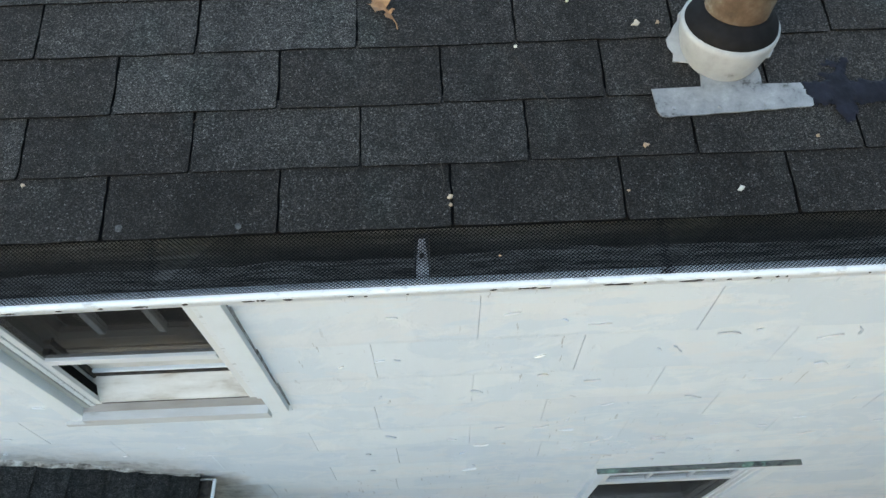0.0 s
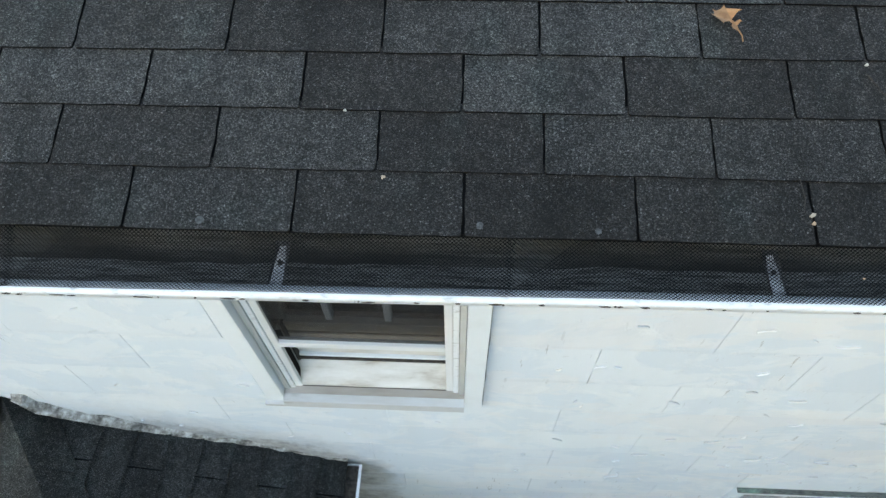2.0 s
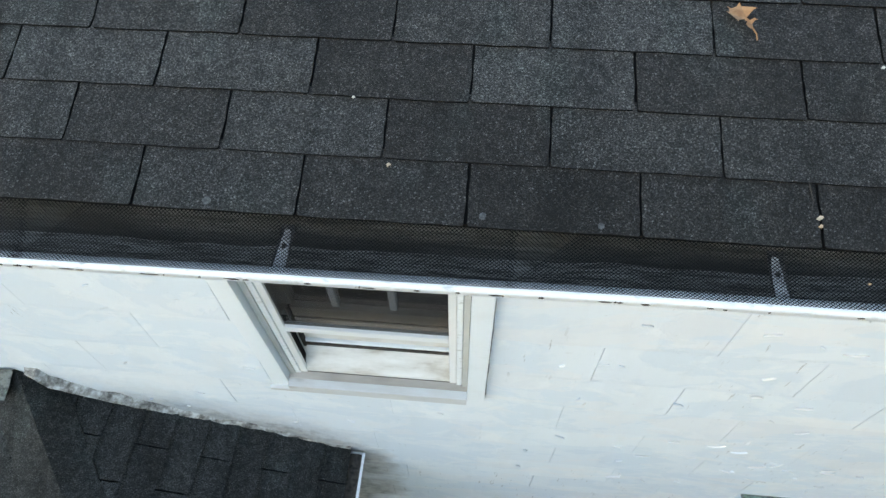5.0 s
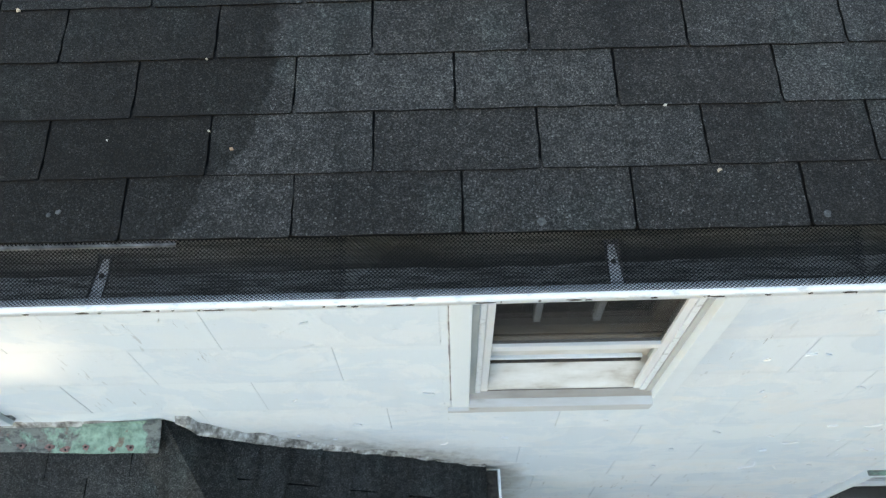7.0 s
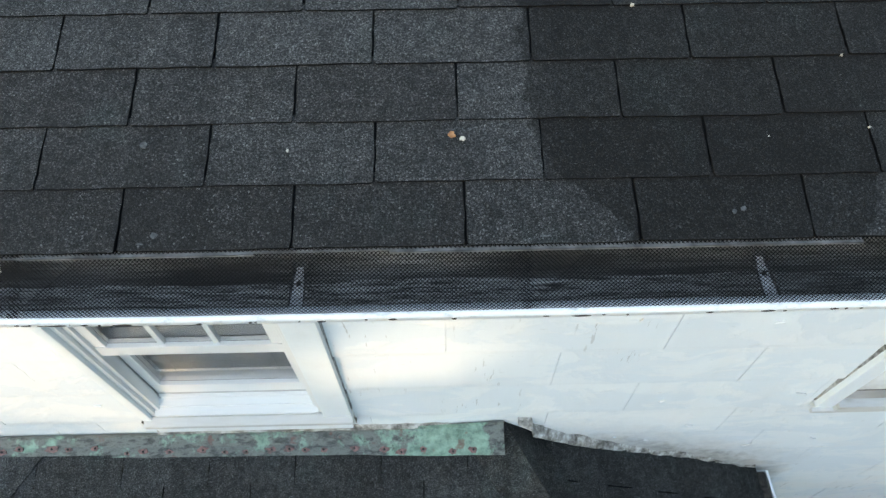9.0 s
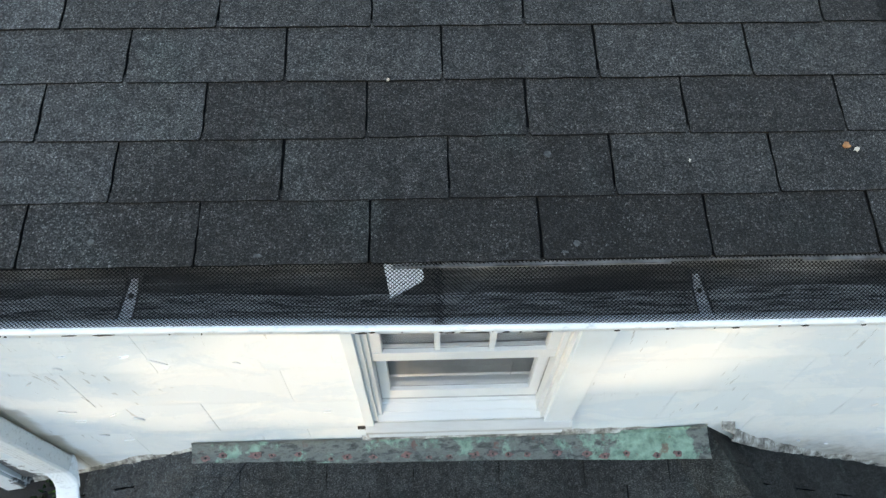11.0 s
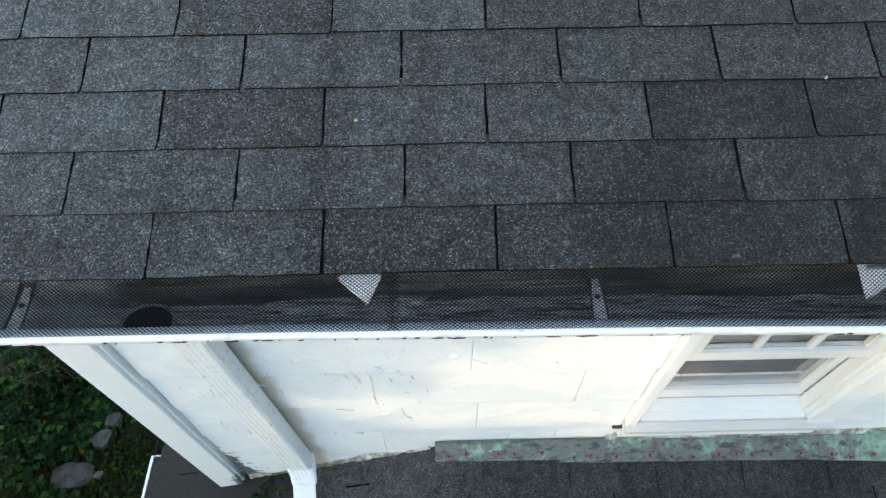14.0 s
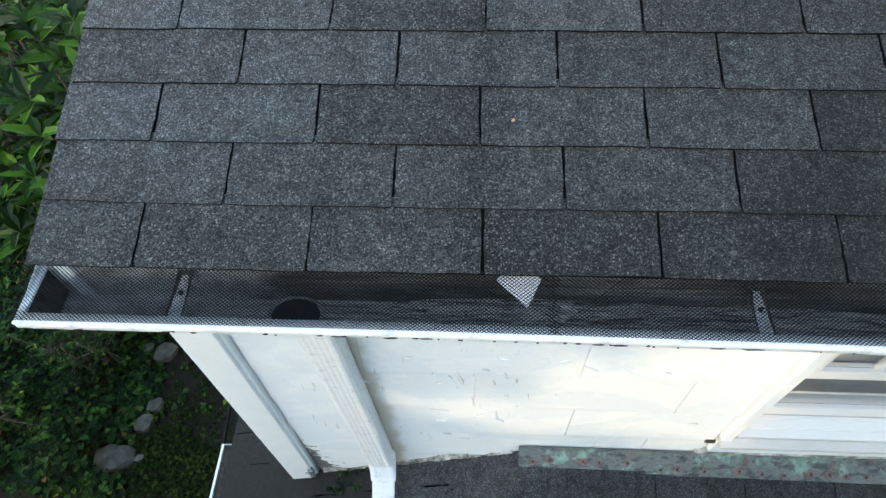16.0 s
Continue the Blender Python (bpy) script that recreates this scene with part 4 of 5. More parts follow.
    pts += [(hw - 0.001, -hd + 0.006), (hw, 0), (hw - 0.001, hd - 0.006), (hw - 0.007, hd), (-hw + 0.007, hd), (-hw + 0.001, hd - 0.006), (-hw, 0), (-hw + 0.001, -hd + 0.006)]
    return [Vector((cx + x, cy + y * math.cos(tilt), z - y * math.sin(tilt))) for x, y in pts]


db = bmesh.new()
sweep(db, [ds_ring(-4.606, 0.580, 4.18, 0.070), ds_ring(-4.608, 0.606, 4.14, 0.080), ds_ring(-4.612, 0.635, 4.07, 0.086), ds_ring(-4.613, 0.648, 4.00, 0.086), ds_ring(-4.570, 0.647, 2.95, 0.086)], close=True)
part("pipe", db, alu_white, ds)
eb = bmesh.new()
rings = []
for k in range(11):
    a = math.radians(50) * k / 10
    g = 0.013 if k % 2 else 0.0
    rings.append(ds_ring(-4.569, 0.647 - 0.11 * (1 - math.cos(a)), 2.957 - 0.11 * math.sin(a), 0.081 + g, 0.058 + g, -a))
a = math.radians(50)
for k in (1, 2, 3, 4):
    rings.append(ds_ring(-4.568, 0.608 - 0.035 * k * math.sin(a), 2.873 - 0.035 * k * math.cos(a), 0.083, 0.060, -a))
sweep(eb, rings, close=True)
part("elbow", eb, alu_white, ds, "crimped white elbow turned onto the lower roof")

# gutters of the lower roof
for nm, x, s, y0, y1 in (("porch_gutter", RX, 1, FY, 0.672), ("porch_gutter", LX, -1, FY, 0.85)):
    gz = LEAVE - 0.012
    g = thing(nm, "small white gutter along the porch roof's edge", "gutter", group="porch gutters", at=(x, 0, gz))
    gg = bmesh.new()
    prof = [(0.0, 0.006), (0.0, -0.075), (0.055, -0.075), (0.065, -0.05), (0.080, -0.03), (0.085, -0.002), (0.073, 0.0), (0.073, -0.003), (0.082, -0.004), (0.077, -0.03), (0.062, -0.05), (0.053, -0.072), (0.003, -0.072), (0.003, 0.006)]
    prism(gg, [Vector((x + s * (dx - 0.012), y0, gz + dz)) for dx, dz in prof], Vector((0, y1 - y0, 0)), Vector((0, 0, 0)))
    part("trough", gg, alu_white, g)
    gm = bmesh.new()
    box(gm, (x + s * -0.008, y0 + 0.01, gz - 0.06), (x + s * 0.058, y1 - 0.004, gz - 0.008))
    part("debris", gm, seam_black, g, "dark leaf debris in the small gutter")
    ge = bmesh.new()
    prism(ge, [Vector((x + s * (dx - 0.012), y1, gz + dz)) for dx, dz in prof[:7]], Vector((0, 0.002, 0)), Vector((0, 0, 0)))
    part("end_cap", ge, alu_white, g)

# black service cable running down past the porch gutter
cb = bmesh.new()
tube(cb, [(-5.0, 2.2, 2.9), (-5.30, 1.7, 2.5), (-5.45, 1.15, 2.24), (-5.45, 0.85, 2.19), (-5.44, 0.4, 2.12), (-5.42, -0.2, 2.13), (-4.9, -0.6, 2.1)], 0.008, 8)
tagged(part("service_cable", cb, rubber, smooth=True), "black service cable hanging past the porch gutter", "cable")

# ---------------------------------------------------------------- windows
def box_part(name, parent, mat, *bs, bevel=0.0015, label=""):
    return part(name, blocks(*bs, bevel=bevel), mat, parent, label)


def sloped(bm, x0, x1, prof):
    """A bar along x with a cross-section in y, z."""
    return prism(bm, [Vector((x0, y, z)) for y, z in prof], Vector((x1 - x0, 0, 0)), Vector((0, 0, 0)))


w1 = thing("window_1", "old white wooden sash window with a raised storm panel and dark screen", "window", "structure")
box_part("casing", w1, trim, ((-1.235, 0.664, 3.205), (-1.178, 0.699, 4.087)), label="white side casing")
box_part("casing", w1, trim, ((-0.580, 0.664, 3.205), (-0.522, 0.699, 4.087)), label="white side casing")
box_part("casing_head", w1, trim, ((-1.235, 0.664, 4.0875), (-0.522, 0.6985, 4.10)))
box_part("jamb", w1, reveal_mat, ((-1.1765, 0.690, 3.24), (-1.158, 0.86, 4.08)))
box_part("jamb", w1, reveal_mat, ((-0.5985, 0.690, 3.24), (-0.5815, 0.86, 4.08)))
sb = bmesh.new()
sloped(sb, -1.157, -0.599, [(0.700, 3.264), (0.700, 3.276), (0.775, 3.345), (0.775, 3.264)])
part("sill_board", sb, chalk, w1, "chalky white sloping sill board")
# the gap's darkness is drawn with a solid black strip
box_part("sill_gap", w1, seam_black, ((-1.157, 0.701, 3.250), (-0.599, 0.72, 3.2635)), label="black strip drawn for the gap under the sill board")
so = bmesh.new()
sloped(so, -1.2475, -0.5805, [(0.652, 3.186), (0.652, 3.202), (0.664, 3.207), (0.664, 3.186)])
part("sill_nosing", so, sill_paint, w1, "white nosing under the sill")
so = bmesh.new()
sloped(so, -1.1775, -0.5805, [(0.650, 3.204), (0.650, 3.240), (0.676, 3.247), (0.676, 3.204)])
part("sill", so, sill_paint, w1, "white outer sill")
so = bmesh.new()
sloped(so, -1.1775, -0.5805, [(0.6765, 3.204), (0.6765, 3.249), (0.718, 3.256), (0.718, 3.204)])
part("sill_strip", so, tan_paint, w1, "dirty grey-brown strip of bare sill")
# storm frame with tracks
box_part("storm_frame", w1, alu_white, ((-1.157, 0.694, 3.253), (-1.140, 0.742, 4.08)), label="white aluminium storm track")
box_part("storm_frame", w1, alu_white, ((-0.617, 0.694, 3.253), (-0.600, 0.742, 4.08)), label="white aluminium storm track")
box_part("storm_stop", w1, vinyl, ((-1.139, 0.698, 3.256), (-1.117, 0.712, 4.08)))
box_part("storm_stop", w1, vinyl, ((-0.640, 0.698, 3.258), (-0.618, 0.712, 4.08)))
box_part("storm_rail", w1, vinyl, ((-1.116, 0.694, 3.574), (-0.641, 0.716, 3.602)), label="white bottom rail of the raised storm panel")
box_part("track_strip", w1, felt, ((-1.1385, 0.7125, 3.29), (-1.120, 0.7415, 3.59)), label="dark channel of the storm track")
box_part("track_strip", w1, reveal_mat, ((-1.1395, 0.742, 3.33), (-1.128, 0.757, 3.59)))
sc = blocks(((-1.116, 0.7045, 3.603), (-0.641, 0.7055, 4.08)))
part("insect_screen", sc, screen, w1, "dark fine insect screen")
# inner sash
box_part("sash_rail", w1, chalk, ((-1.156, 0.776, 3.300), (-0.600, 0.812, 3.470)), label="chalky white bottom rail of the sash")
box_part("sash_bead", w1, trim, ((-1.118, 0.764, 3.354), (-0.622, 0.7755, 3.366)))
# dark of the gaps round sash and ledge, drawn as solid strips
box_part("sash_gap", w1, seam_black, ((-1.118, 0.762, 3.330), (-0.622, 0.7755, 3.3465)), label="dark strip drawn for the gap under the sash")
box_part("side_gap", w1, seam_black, ((-1.1275, 0.757, 3.33), (-1.1185, 0.7755, 3.59)), label="dark strip drawn for the gap beside the sash")
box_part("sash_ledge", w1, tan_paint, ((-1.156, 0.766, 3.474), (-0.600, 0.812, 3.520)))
box_part("ledge_gap", w1, seam_black, ((-1.156, 0.770, 3.5205), (-0.600, 0.812, 3.531)))
box_part("sash_rail", w1, tan_paint, ((-1.156, 0.768, 3.5315), (-0.600, 0.812, 3.588)))
box_part("sash_stile", w1, tan_paint, ((-1.156, 0.776, 3.589), (-1.112, 0.812, 4.08)))
box_part("sash_stile", w1, tan_paint, ((-0.644, 0.776, 3.589), (-0.600, 0.812, 4.08)))
for x in (-0.983, -0.809):
    box_part("muntin", w1, trim, ((x - 0.010, 0.778, 3.589), (x + 0.010, 0.808, 4.08)))
for x0, x1 in ((-1.1115, -0.9935), (-0.9725, -0.8195), (-0.7985, -0.6445)):
    p = part("pane", blocks(((x0, 0.792, 3.589), (x1, 0.795, 4.08))), glass, w1)
    p.visible_shadow = False


def vinyl_window(name, label, x0, x1, sill, meet, head, blind, cap=False, left=0.03, right=0.09, glass=glass):
    """A white double-hung vinyl window in a wooden casing; x0, x1 are the casing's outer edges."""
    w = thing(name, label, "window", "structure")
    i0, i1 = x0 + left, x1 - right
    box_part("casing", w, trim, ((x0, 0.664, sill), (i0, 0.699, head)), label="white side casing")
    box_part("casing", w, trim, ((i1, 0.664, sill), (x1, 0.699, head)), label="white side casing")
    box_part("casing_head", w, trim, ((x0, 0.664, head + 0.0005), (x1, 0.699, head + 0.05)))
    # stepped vinyl frame
    box_part("frame_side", w, vinyl, ((i0 + 0.0005, 0.678, sill), (i0 + 0.014, 0.80, head)))
    box_part("frame_side", w, vinyl, ((i1 - 0.014, 0.678, sill), (i1 - 0.0005, 0.80, head)))
    box_part("frame_stop", w, vinyl, ((i0 + 0.0145, 0.690, sill), (i0 + 0.029, 0.728, head)))
    box_part("frame_stop", w, vinyl, ((i1 - 0.029, 0.690, sill), (i1 - 0.0145, 0.728, head)))
    a, b = i0 + 0.0295, i1 - 0.0295
    sb2 = bmesh.new()
    sloped(sb2, i0 + 0.0145, i1 - 0.0145, [(0.672, sill + 0.018), (0.672, sill + 0.028), (0.698, sill + 0.036), (0.698, sill + 0.045), (0.722, sill + 0.053), (0.722, sill + 0.062), (0.748, sill + 0.070), (0.748, sill + 0.080), (0.78, sill + 0.088), (0.78, sill + 0.012)])
    part("frame_sill", sb2, vinyl, w)
    so2 = bmesh.new()
    sloped(so2, x0 + 0.002, x1 + 0.004, [(0.648, sill - 0.030), (0.648, sill - 0.012), (0.671, sill + 0.010), (0.6985, sill + 0.016), (0.6985, sill - 0.030)])
    part("sill", so2, sill_paint, w)
    box_part("apron", w, trim, ((x0 + 0.002, 0.670, sill - 0.132), (x1 - 0.01, 0.690, sill - 0.0305)), label="white apron board under the sill")
    box_part("seam", w, reveal_mat, ((a, 0.7305, sill + 0.066), (b, 0.742, sill + 0.0745)), label="grey seam under the lower sash")
    box_part("seam", w, reveal_mat, ((x0 + 0.01, 0.6705, sill + 0.0105), (x1 - 0.01, 0.673, sill + 0.0165)), label="grey seam along the sill")
    box_part("sash_track", w, split_mat, ((i1 - 0.0292, 0.7285, sill + 0.10), (i1 - 0.0147, 0.7325, head)), label="dark sash track")
    box_part("track_latch", w, black_dot, ((i1 - 0.0285, 0.7245, sill + 0.150), (i1 - 0.0165, 0.7283, sill + 0.185)), label="black latch in the sash track")
    # upper sash in front
    box_part("upper_rail", w, vinyl, ((a, 0.697, meet), (b, 0.727, meet + 0.048)), label="meeting rail of the upper sash")
    box_part("upper_stile", w, vinyl, ((a, 0.699, meet + 0.0485), (a + 0.031, 0.725, head)))
    box_part("upper_stile", w, vinyl, ((b - 0.031, 0.699, meet + 0.0485), (b, 0.725, head)))
    n = 3
    step = (b - a - 0.062) / n
    for k in range(1, n):
        x = a + 0.031 + step * k
        box_part("muntin", w, vinyl, ((x - 0.008, 0.703, meet + 0.0485), (x + 0.008, 0.721, head)))
    p = part("pane", blocks(((a + 0.0315, 0.7105, meet + 0.0485), (b - 0.0315, 0.7135, head))), glass, w)
    p.visible_shadow = False
    # lower sash behind
    low = sill + 0.075
    box_part("lower_rail", w, vinyl, ((a, 0.732, low), (b, 0.764, low + 0.062)), label="bottom rail of the lower sash")
    box_part("lower_stile", w, vinyl, ((a, 0.732, low + 0.0625), (a + 0.031, 0.764, meet + 0.04)))
    box_part("lower_stile", w, vinyl, ((b - 0.031, 0.732, low + 0.0625), (b, 0.764, meet + 0.04)))
    box_part("check_rail", w, vinyl, ((a + 0.0315, 0.733, meet + 0.012), (b - 0.0315, 0.764, meet + 0.042)))
    p = part("pane", blocks(((a + 0.0315, 0.746, low + 0.0625), (b - 0.0315, 0.749, meet + 0.0115))), glass, w)
    p.visible_shadow = False
    if blind:
        box_part("notch", w, seam_black, ((x0 - 0.030, 0.676, sill - 0.062), (x0 + 0.006, 0.6895, sill - 0.046)), label="dark broken notch beside the sill")
        bl = thing("window_blind", "grey-white slatted blind hanging inside the window", "blind", at=((a + b) / 2, 0.78, head))
        box_part("bottom_rail", bl, vinyl, ((a + 0.01, 0.768, sill + 0.166), (b - 0.01, 0.790, sill + 0.182)))
        z = sill + 0.186
        while z < head - 0.02:
            sb3 = bmesh.new()
            sloped(sb3, a + 0.01, b - 0.01, [(0.767, z), (0.767, z + 0.005), (0.794, z + 0.045), (0.797, z + 0.041)])
            part("slat", sb3, blind_mat, bl)
            z += 0.052
        for x in (a + 0.09, b - 0.09):
            cord = bmesh.new()
            tube(cord, [(x, 0.7655, sill + 0.17), (x, 0.7655, head - 0.02)], 0.0012, 5)
            part("cord", cord, blind_mat, bl)
        box_part("stool", w, vinyl, ((a, 0.7665, sill + 0.072), (b, 0.86, sill + 0.098)), label="white inner window stool")
    if cap:
        part("insect_screen", blocks(((a + 0.002, 0.700, sill + 0.09), (b - 0.002, 0.701, meet - 0.002))), screen, w, "dark fine insect screen")
        box_part("drip_cap", w, copper, ((x0 - 0.012, 0.660, head + 0.051), (x1 + 0.075, 0.700, head + 0.062)), label="greenish metal drip cap")
    return w


vinyl_window("window_2", "newer white vinyl double-hung window with a blind, above the porch roof", -3.453, -2.772, 3.218, 3.655, 4.087, True)
vinyl_window("window_3", "white vinyl window under a weathered drip cap", 0.715, 1.60, 0.98, 1.80, 2.13, False, True, 0.04, 0.07, glass_dull)

# ---------------------------------------------------------------- things on and round the roofs
# copper flashing where the porch roof meets the wall: three lapped strips with red nail dabs
def flashing(x0, x1, y_west, y_east, seed, bend=0.0):
    r = random.Random(seed)
    f = thing("copper_flashing", "green patinated copper flashing strip nailed along the wall's foot", "flashing", group="copper flashing strips", at=((x0 + x1) / 2, 0.64, 2.99))
    bm = bmesh.new()
    rings = []
    n = max(6, int((x1 - x0) / 0.05))
    def low_edge(x):
        u = (x - x0) / (x1 - x0)
        y = y_west + (y_east - y_west) * u
        return y, LZ - (0.69 - y) * RISE / (0.69 - FY) + 0.018 + bend * u ** 1.5, 3.024 + bend * 0.75 * u ** 1.5

    for i in range(n + 1):
        x = x0 + (x1 - x0) * i / n
        e = 0.003 * noise.noise(Vector((x * 9, seed, 0)))
        y_low, lowz, top = low_edge(x)
        top += 0.004 * noise.noise(Vector((x * 5, seed, 4)))
        rings.append([Vector((x, 0.684, top + 0.012)), Vector((x, 0.676, top)), Vector((x, (0.676 + y_low) / 2, (top + lowz) / 2 + e - 0.003)), Vector((x, y_low + e, lowz + e))])
    shell(bm, rings, 0.0015)
    part("sheet", bm, copper, f, smooth=False)
    x = x0 + 0.05
    while x < x1 - 0.02:
        y_low, lowz, top = low_edge(x)
        y = y_low + r.uniform(0.010, 0.022)
        lean = (top - lowz) / (0.676 - y_low)
        z = lowz + lean * (y - y_low) - 0.0015
        d = bmesh.new()
        m = 11
        rad = r.uniform(0.009, 0.019)
        ring = []
        for k in range(m):
            c, q = rad * r.uniform(0.6, 1.5) * math.cos(2 * math.pi * k / m), rad * 0.65 * r.uniform(0.6, 1.2) * math.sin(2 * math.pi * k / m)
            ring.append(Vector((x + c, max(y + q, y_low + 0.002), z + lean * max(q, y_low + 0.002 - y))))
        prism(d, ring, Vector((0, 0, 0.0030)), Vector((0, 0, -0.003)))
        dab = part("red_dab", d, red_paint, f)
        d = bmesh.new()
        lathe(d, [(0.0, 0.007), (0.0032, 0.0065), (0.004, 0.003), (0.004, 0.0)], (x + r.uniform(-0.004, 0.004), y, z), 8)
        part("nail", d, black_dot, dab)
        x += r.uniform(0.055, 0.12)
    return f


flashing(-4.082, -3.630, 0.626, 0.622, 3)
flashing(-3.644, -2.716, 0.614, 0.606, 4)
flashing(-2.732, -2.260, 0.604, 0.578, 5, 0.070)

# lumpy painted edge of the wall's foot along the lower roof
def foot_line(x):
    if x > AX + 0.1:
        return LZ - (x - AX) * RISE / (RX - AX)
    if x < BX - 0.02:
        return LZ - (BX - x) * RISE / (BX - LX)
    return LZ


foot = thing("wall_foot_caulk", "ragged painted caulk along the wall's foot above the roof", "caulk", "structure")
for a, b, seed in ((-2.21, -1.09, 1), (-4.85, -4.10, 2), (-3.48, -2.30, 3)):
    bm = bmesh.new()
    rings = []
    n = int((b - a) / 0.012)
    for i in range(n + 1):
        x = a + (b - a) * i / n
        z = foot_line(x) + (0.036 if seed == 3 else 0.004)
        w = 0.014 + 0.010 * noise.noise(Vector((x * 13, seed, 0))) + 0.008 * noise.noise(Vector((x * 37, seed, 0)))
        d = 0.010 + 0.005 * noise.noise(Vector((x * 21, seed, 7)))
        if seed == 1:
            z += 0.075 * max(0, 1 - (x - a) / 0.32)
            d += 0.034 * max(0, 1 - (x - a) / 0.75) * min(1, 0.25 + (x - a) / 0.09)
            w *= min(1, 0.3 + (x - a) / 0.12)
        rings.append([Vector((x, 0.692, z + w + 0.015)), Vector((x, 0.692 - d * 0.8, z + w)), Vector((x, 0.692 - d - 0.004, z + w * 0.35)), Vector((x, 0.692 - d, z - 0.012))])
    sweep(bm, rings, cap=False)
    part("caulk_bead", bm, caulk, foot, smooth=True)

# hip caps of the lower roof
for hx, ex, sgn, seed in ((AX, RX, 1, 11), (BX, LX, -1, 12)):
    r = random.Random(seed)
    hip = thing("hip_ridge", "row of dark cap shingles folded over the porch roof's hip", "roof ridge", "structure")
    a, b = Vector((hx, 0.69, LZ)), Vector((ex, FY, LEAVE))
    d = (b - a).normalized()
    n = int((b - a).length / 0.127)
    for i in range(n):
        p0, p1 = a + d * (0.127 * i), a + d * (0.127 * (i + 1) + 0.01)
        bm = bmesh.new()
        sx = Vector((sgn, 0, -RISE / abs(RX - AX) if sgn > 0 else -RISE / abs(BX - LX)))
        sy = Vector((0, -1, -RISE / (0.69 - FY)))
        ring0, ring1 = [], []
        crest = [0.055 * max(0, 1 - (i + e) / 4) if sgn > 0 else 0 for e in (0, 1)]
        for q, ring, h, up in ((p0, ring0, 0.010, crest[0]), (p1, ring1, 0.015, crest[1])):
            perp_x, perp_y = sx * 0.13, Vector((-sgn, 0, 0)) * 0.155 + Vector((0, 0, 0))
            ring += [q + perp_x + Vector((0, 0, h)), q + perp_x * 0.25 + Vector((0, 0, h + 0.003 + up * 0.7)), q + Vector((0, 0, h + 0.002 + up)), q + perp_y * 0.25 + Vector((0, 0, h + 0.003 + up * 0.7)), q + perp_y + Vector((0, 0, h))]
        shell(bm, [ring0, ring1], 0.005)
        part("cap_shingle", bm, shingle_mat, hip)

# vent pipe with its painted flashing boot
PX, PY = 0.540, 0.910
pz0 = EAVE_Z + TAN * (PY - EAVE_Y)
vent = thing("vent_pipe", "rusty iron vent pipe in a white painted flashing boot", "vent pipe", at=(PX, PY, pz0))
bm = bmesh.new()
lathe(bm, [(0.057, -0.05), (0.057, 0.30), (0.060, 0.302), (0.060, 0.345), (0.050, 0.347), (0.050, 0.25)], (PX, PY, pz0), 30)
part("pipe", bm, rust, vent, smooth=True)
bm = bmesh.new()
lathe(bm, [(0.057, 0.086), (0.062, 0.085), (0.0645, 0.080), (0.072, 0.076), (0.080, 0.067), (0.0845, 0.055), (0.084, 0.045)], (PX, PY, pz0), 34)
part("collar", bm, rubber, vent, "black rubber collar", smooth=True)
bm = bmesh.new()
rings = []
for rr_, h in ((0.078, 0.0), (0.081, 0.008), (0.0865, 0.026), (0.0895, 0.042), (0.0885, 0.050), (0.083, 0.051)):
    rings.append([Vector((PX + rr_ * math.cos(2 * math.pi * k / 36), PY + rr_ * math.sin(2 * math.pi * k / 36), pz0 + 0.006 + h + TAN * rr_ * math.sin(2 * math.pi * k / 36) * max(0, 1 - h / 0.060))) for k in range(36)])
sweep(bm, rings, close=True, cap=False)
part("boot", bm, boot_white, vent, "white painted metal boot", smooth=True)
# torn paint skirt round the boot
bm = bmesh.new()
r = random.Random(5)
rim = []
for k in range(40):
    a = 2 * math.pi * k / 40
    q = 0.076 + (0.016 + 0.012 * r.random() if math.sin(a) > -0.45 else 0.0)
    rim.append(Vector((PX + q * math.cos(a), PY + q * math.sin(a), pz0 + 0.0035 + TAN * q * math.sin(a))))
prism(bm, rim, N * 0.002, N * -0.001)
part("boot_skirt", bm, boot_white, vent)
bm = bmesh.new()
outline = [(0.395, 0.824), (0.399, 0.782), (0.404, 0.771), (0.414, 0.767)] + [(0.414 + 0.27 * k / 8, 0.767 + 0.011 * k / 8 + 0.001 * (k % 2)) for k in range(1, 9)] + [(0.690, 0.781), (0.6905, 0.794), (0.680, 0.803), (0.681, 0.812), (0.675, 0.826), (0.602, 0.8265), (0.603, 0.842), (0.600, 0.866), (0.492, 0.866), (0.488, 0.8255)]
prism(bm, [Vector((x, y, EAVE_Z + TAN * (y - EAVE_Y) + 0.0035)) for x, y in outline], N * 0.0018, N * -0.001)
plate = part("apron_plate", bm, plate_mat, vent, "scuffed grey-white metal apron plate")
for x in (0.43, 0.515, 0.60):
    bm = bmesh.new()
    lathe(bm, [(0.0, 0.0025), (0.0035, 0.002), (0.004, 0.0)], (x, 0.783, EAVE_Z + TAN * (0.783 - EAVE_Y) + 0.0055), 8)
    part("screw", bm, galv, plate)

# tar brushed over a cut beside the plate: crossed strokes with ragged ends
STROKES = (((0.690, 0.806), (0.80, 0.806), 0.024), ((0.78, 0.806), (1.02, 0.812), 0.021), ((0.748, 0.830), (0.752, 0.770), 0.020), ((0.752, 0.772), (0.748, 0.752), 0.006), ((0.770, 0.870), (0.752, 0.835), 0.008), ((0.725, 0.862), (0.768, 0.868), 0.005), ((0.722, 0.845), (0.742, 0.838), 0.005))


def tar_depth(x, y):
    """How far a point lies inside the nearest stroke."""
    best = -1.0
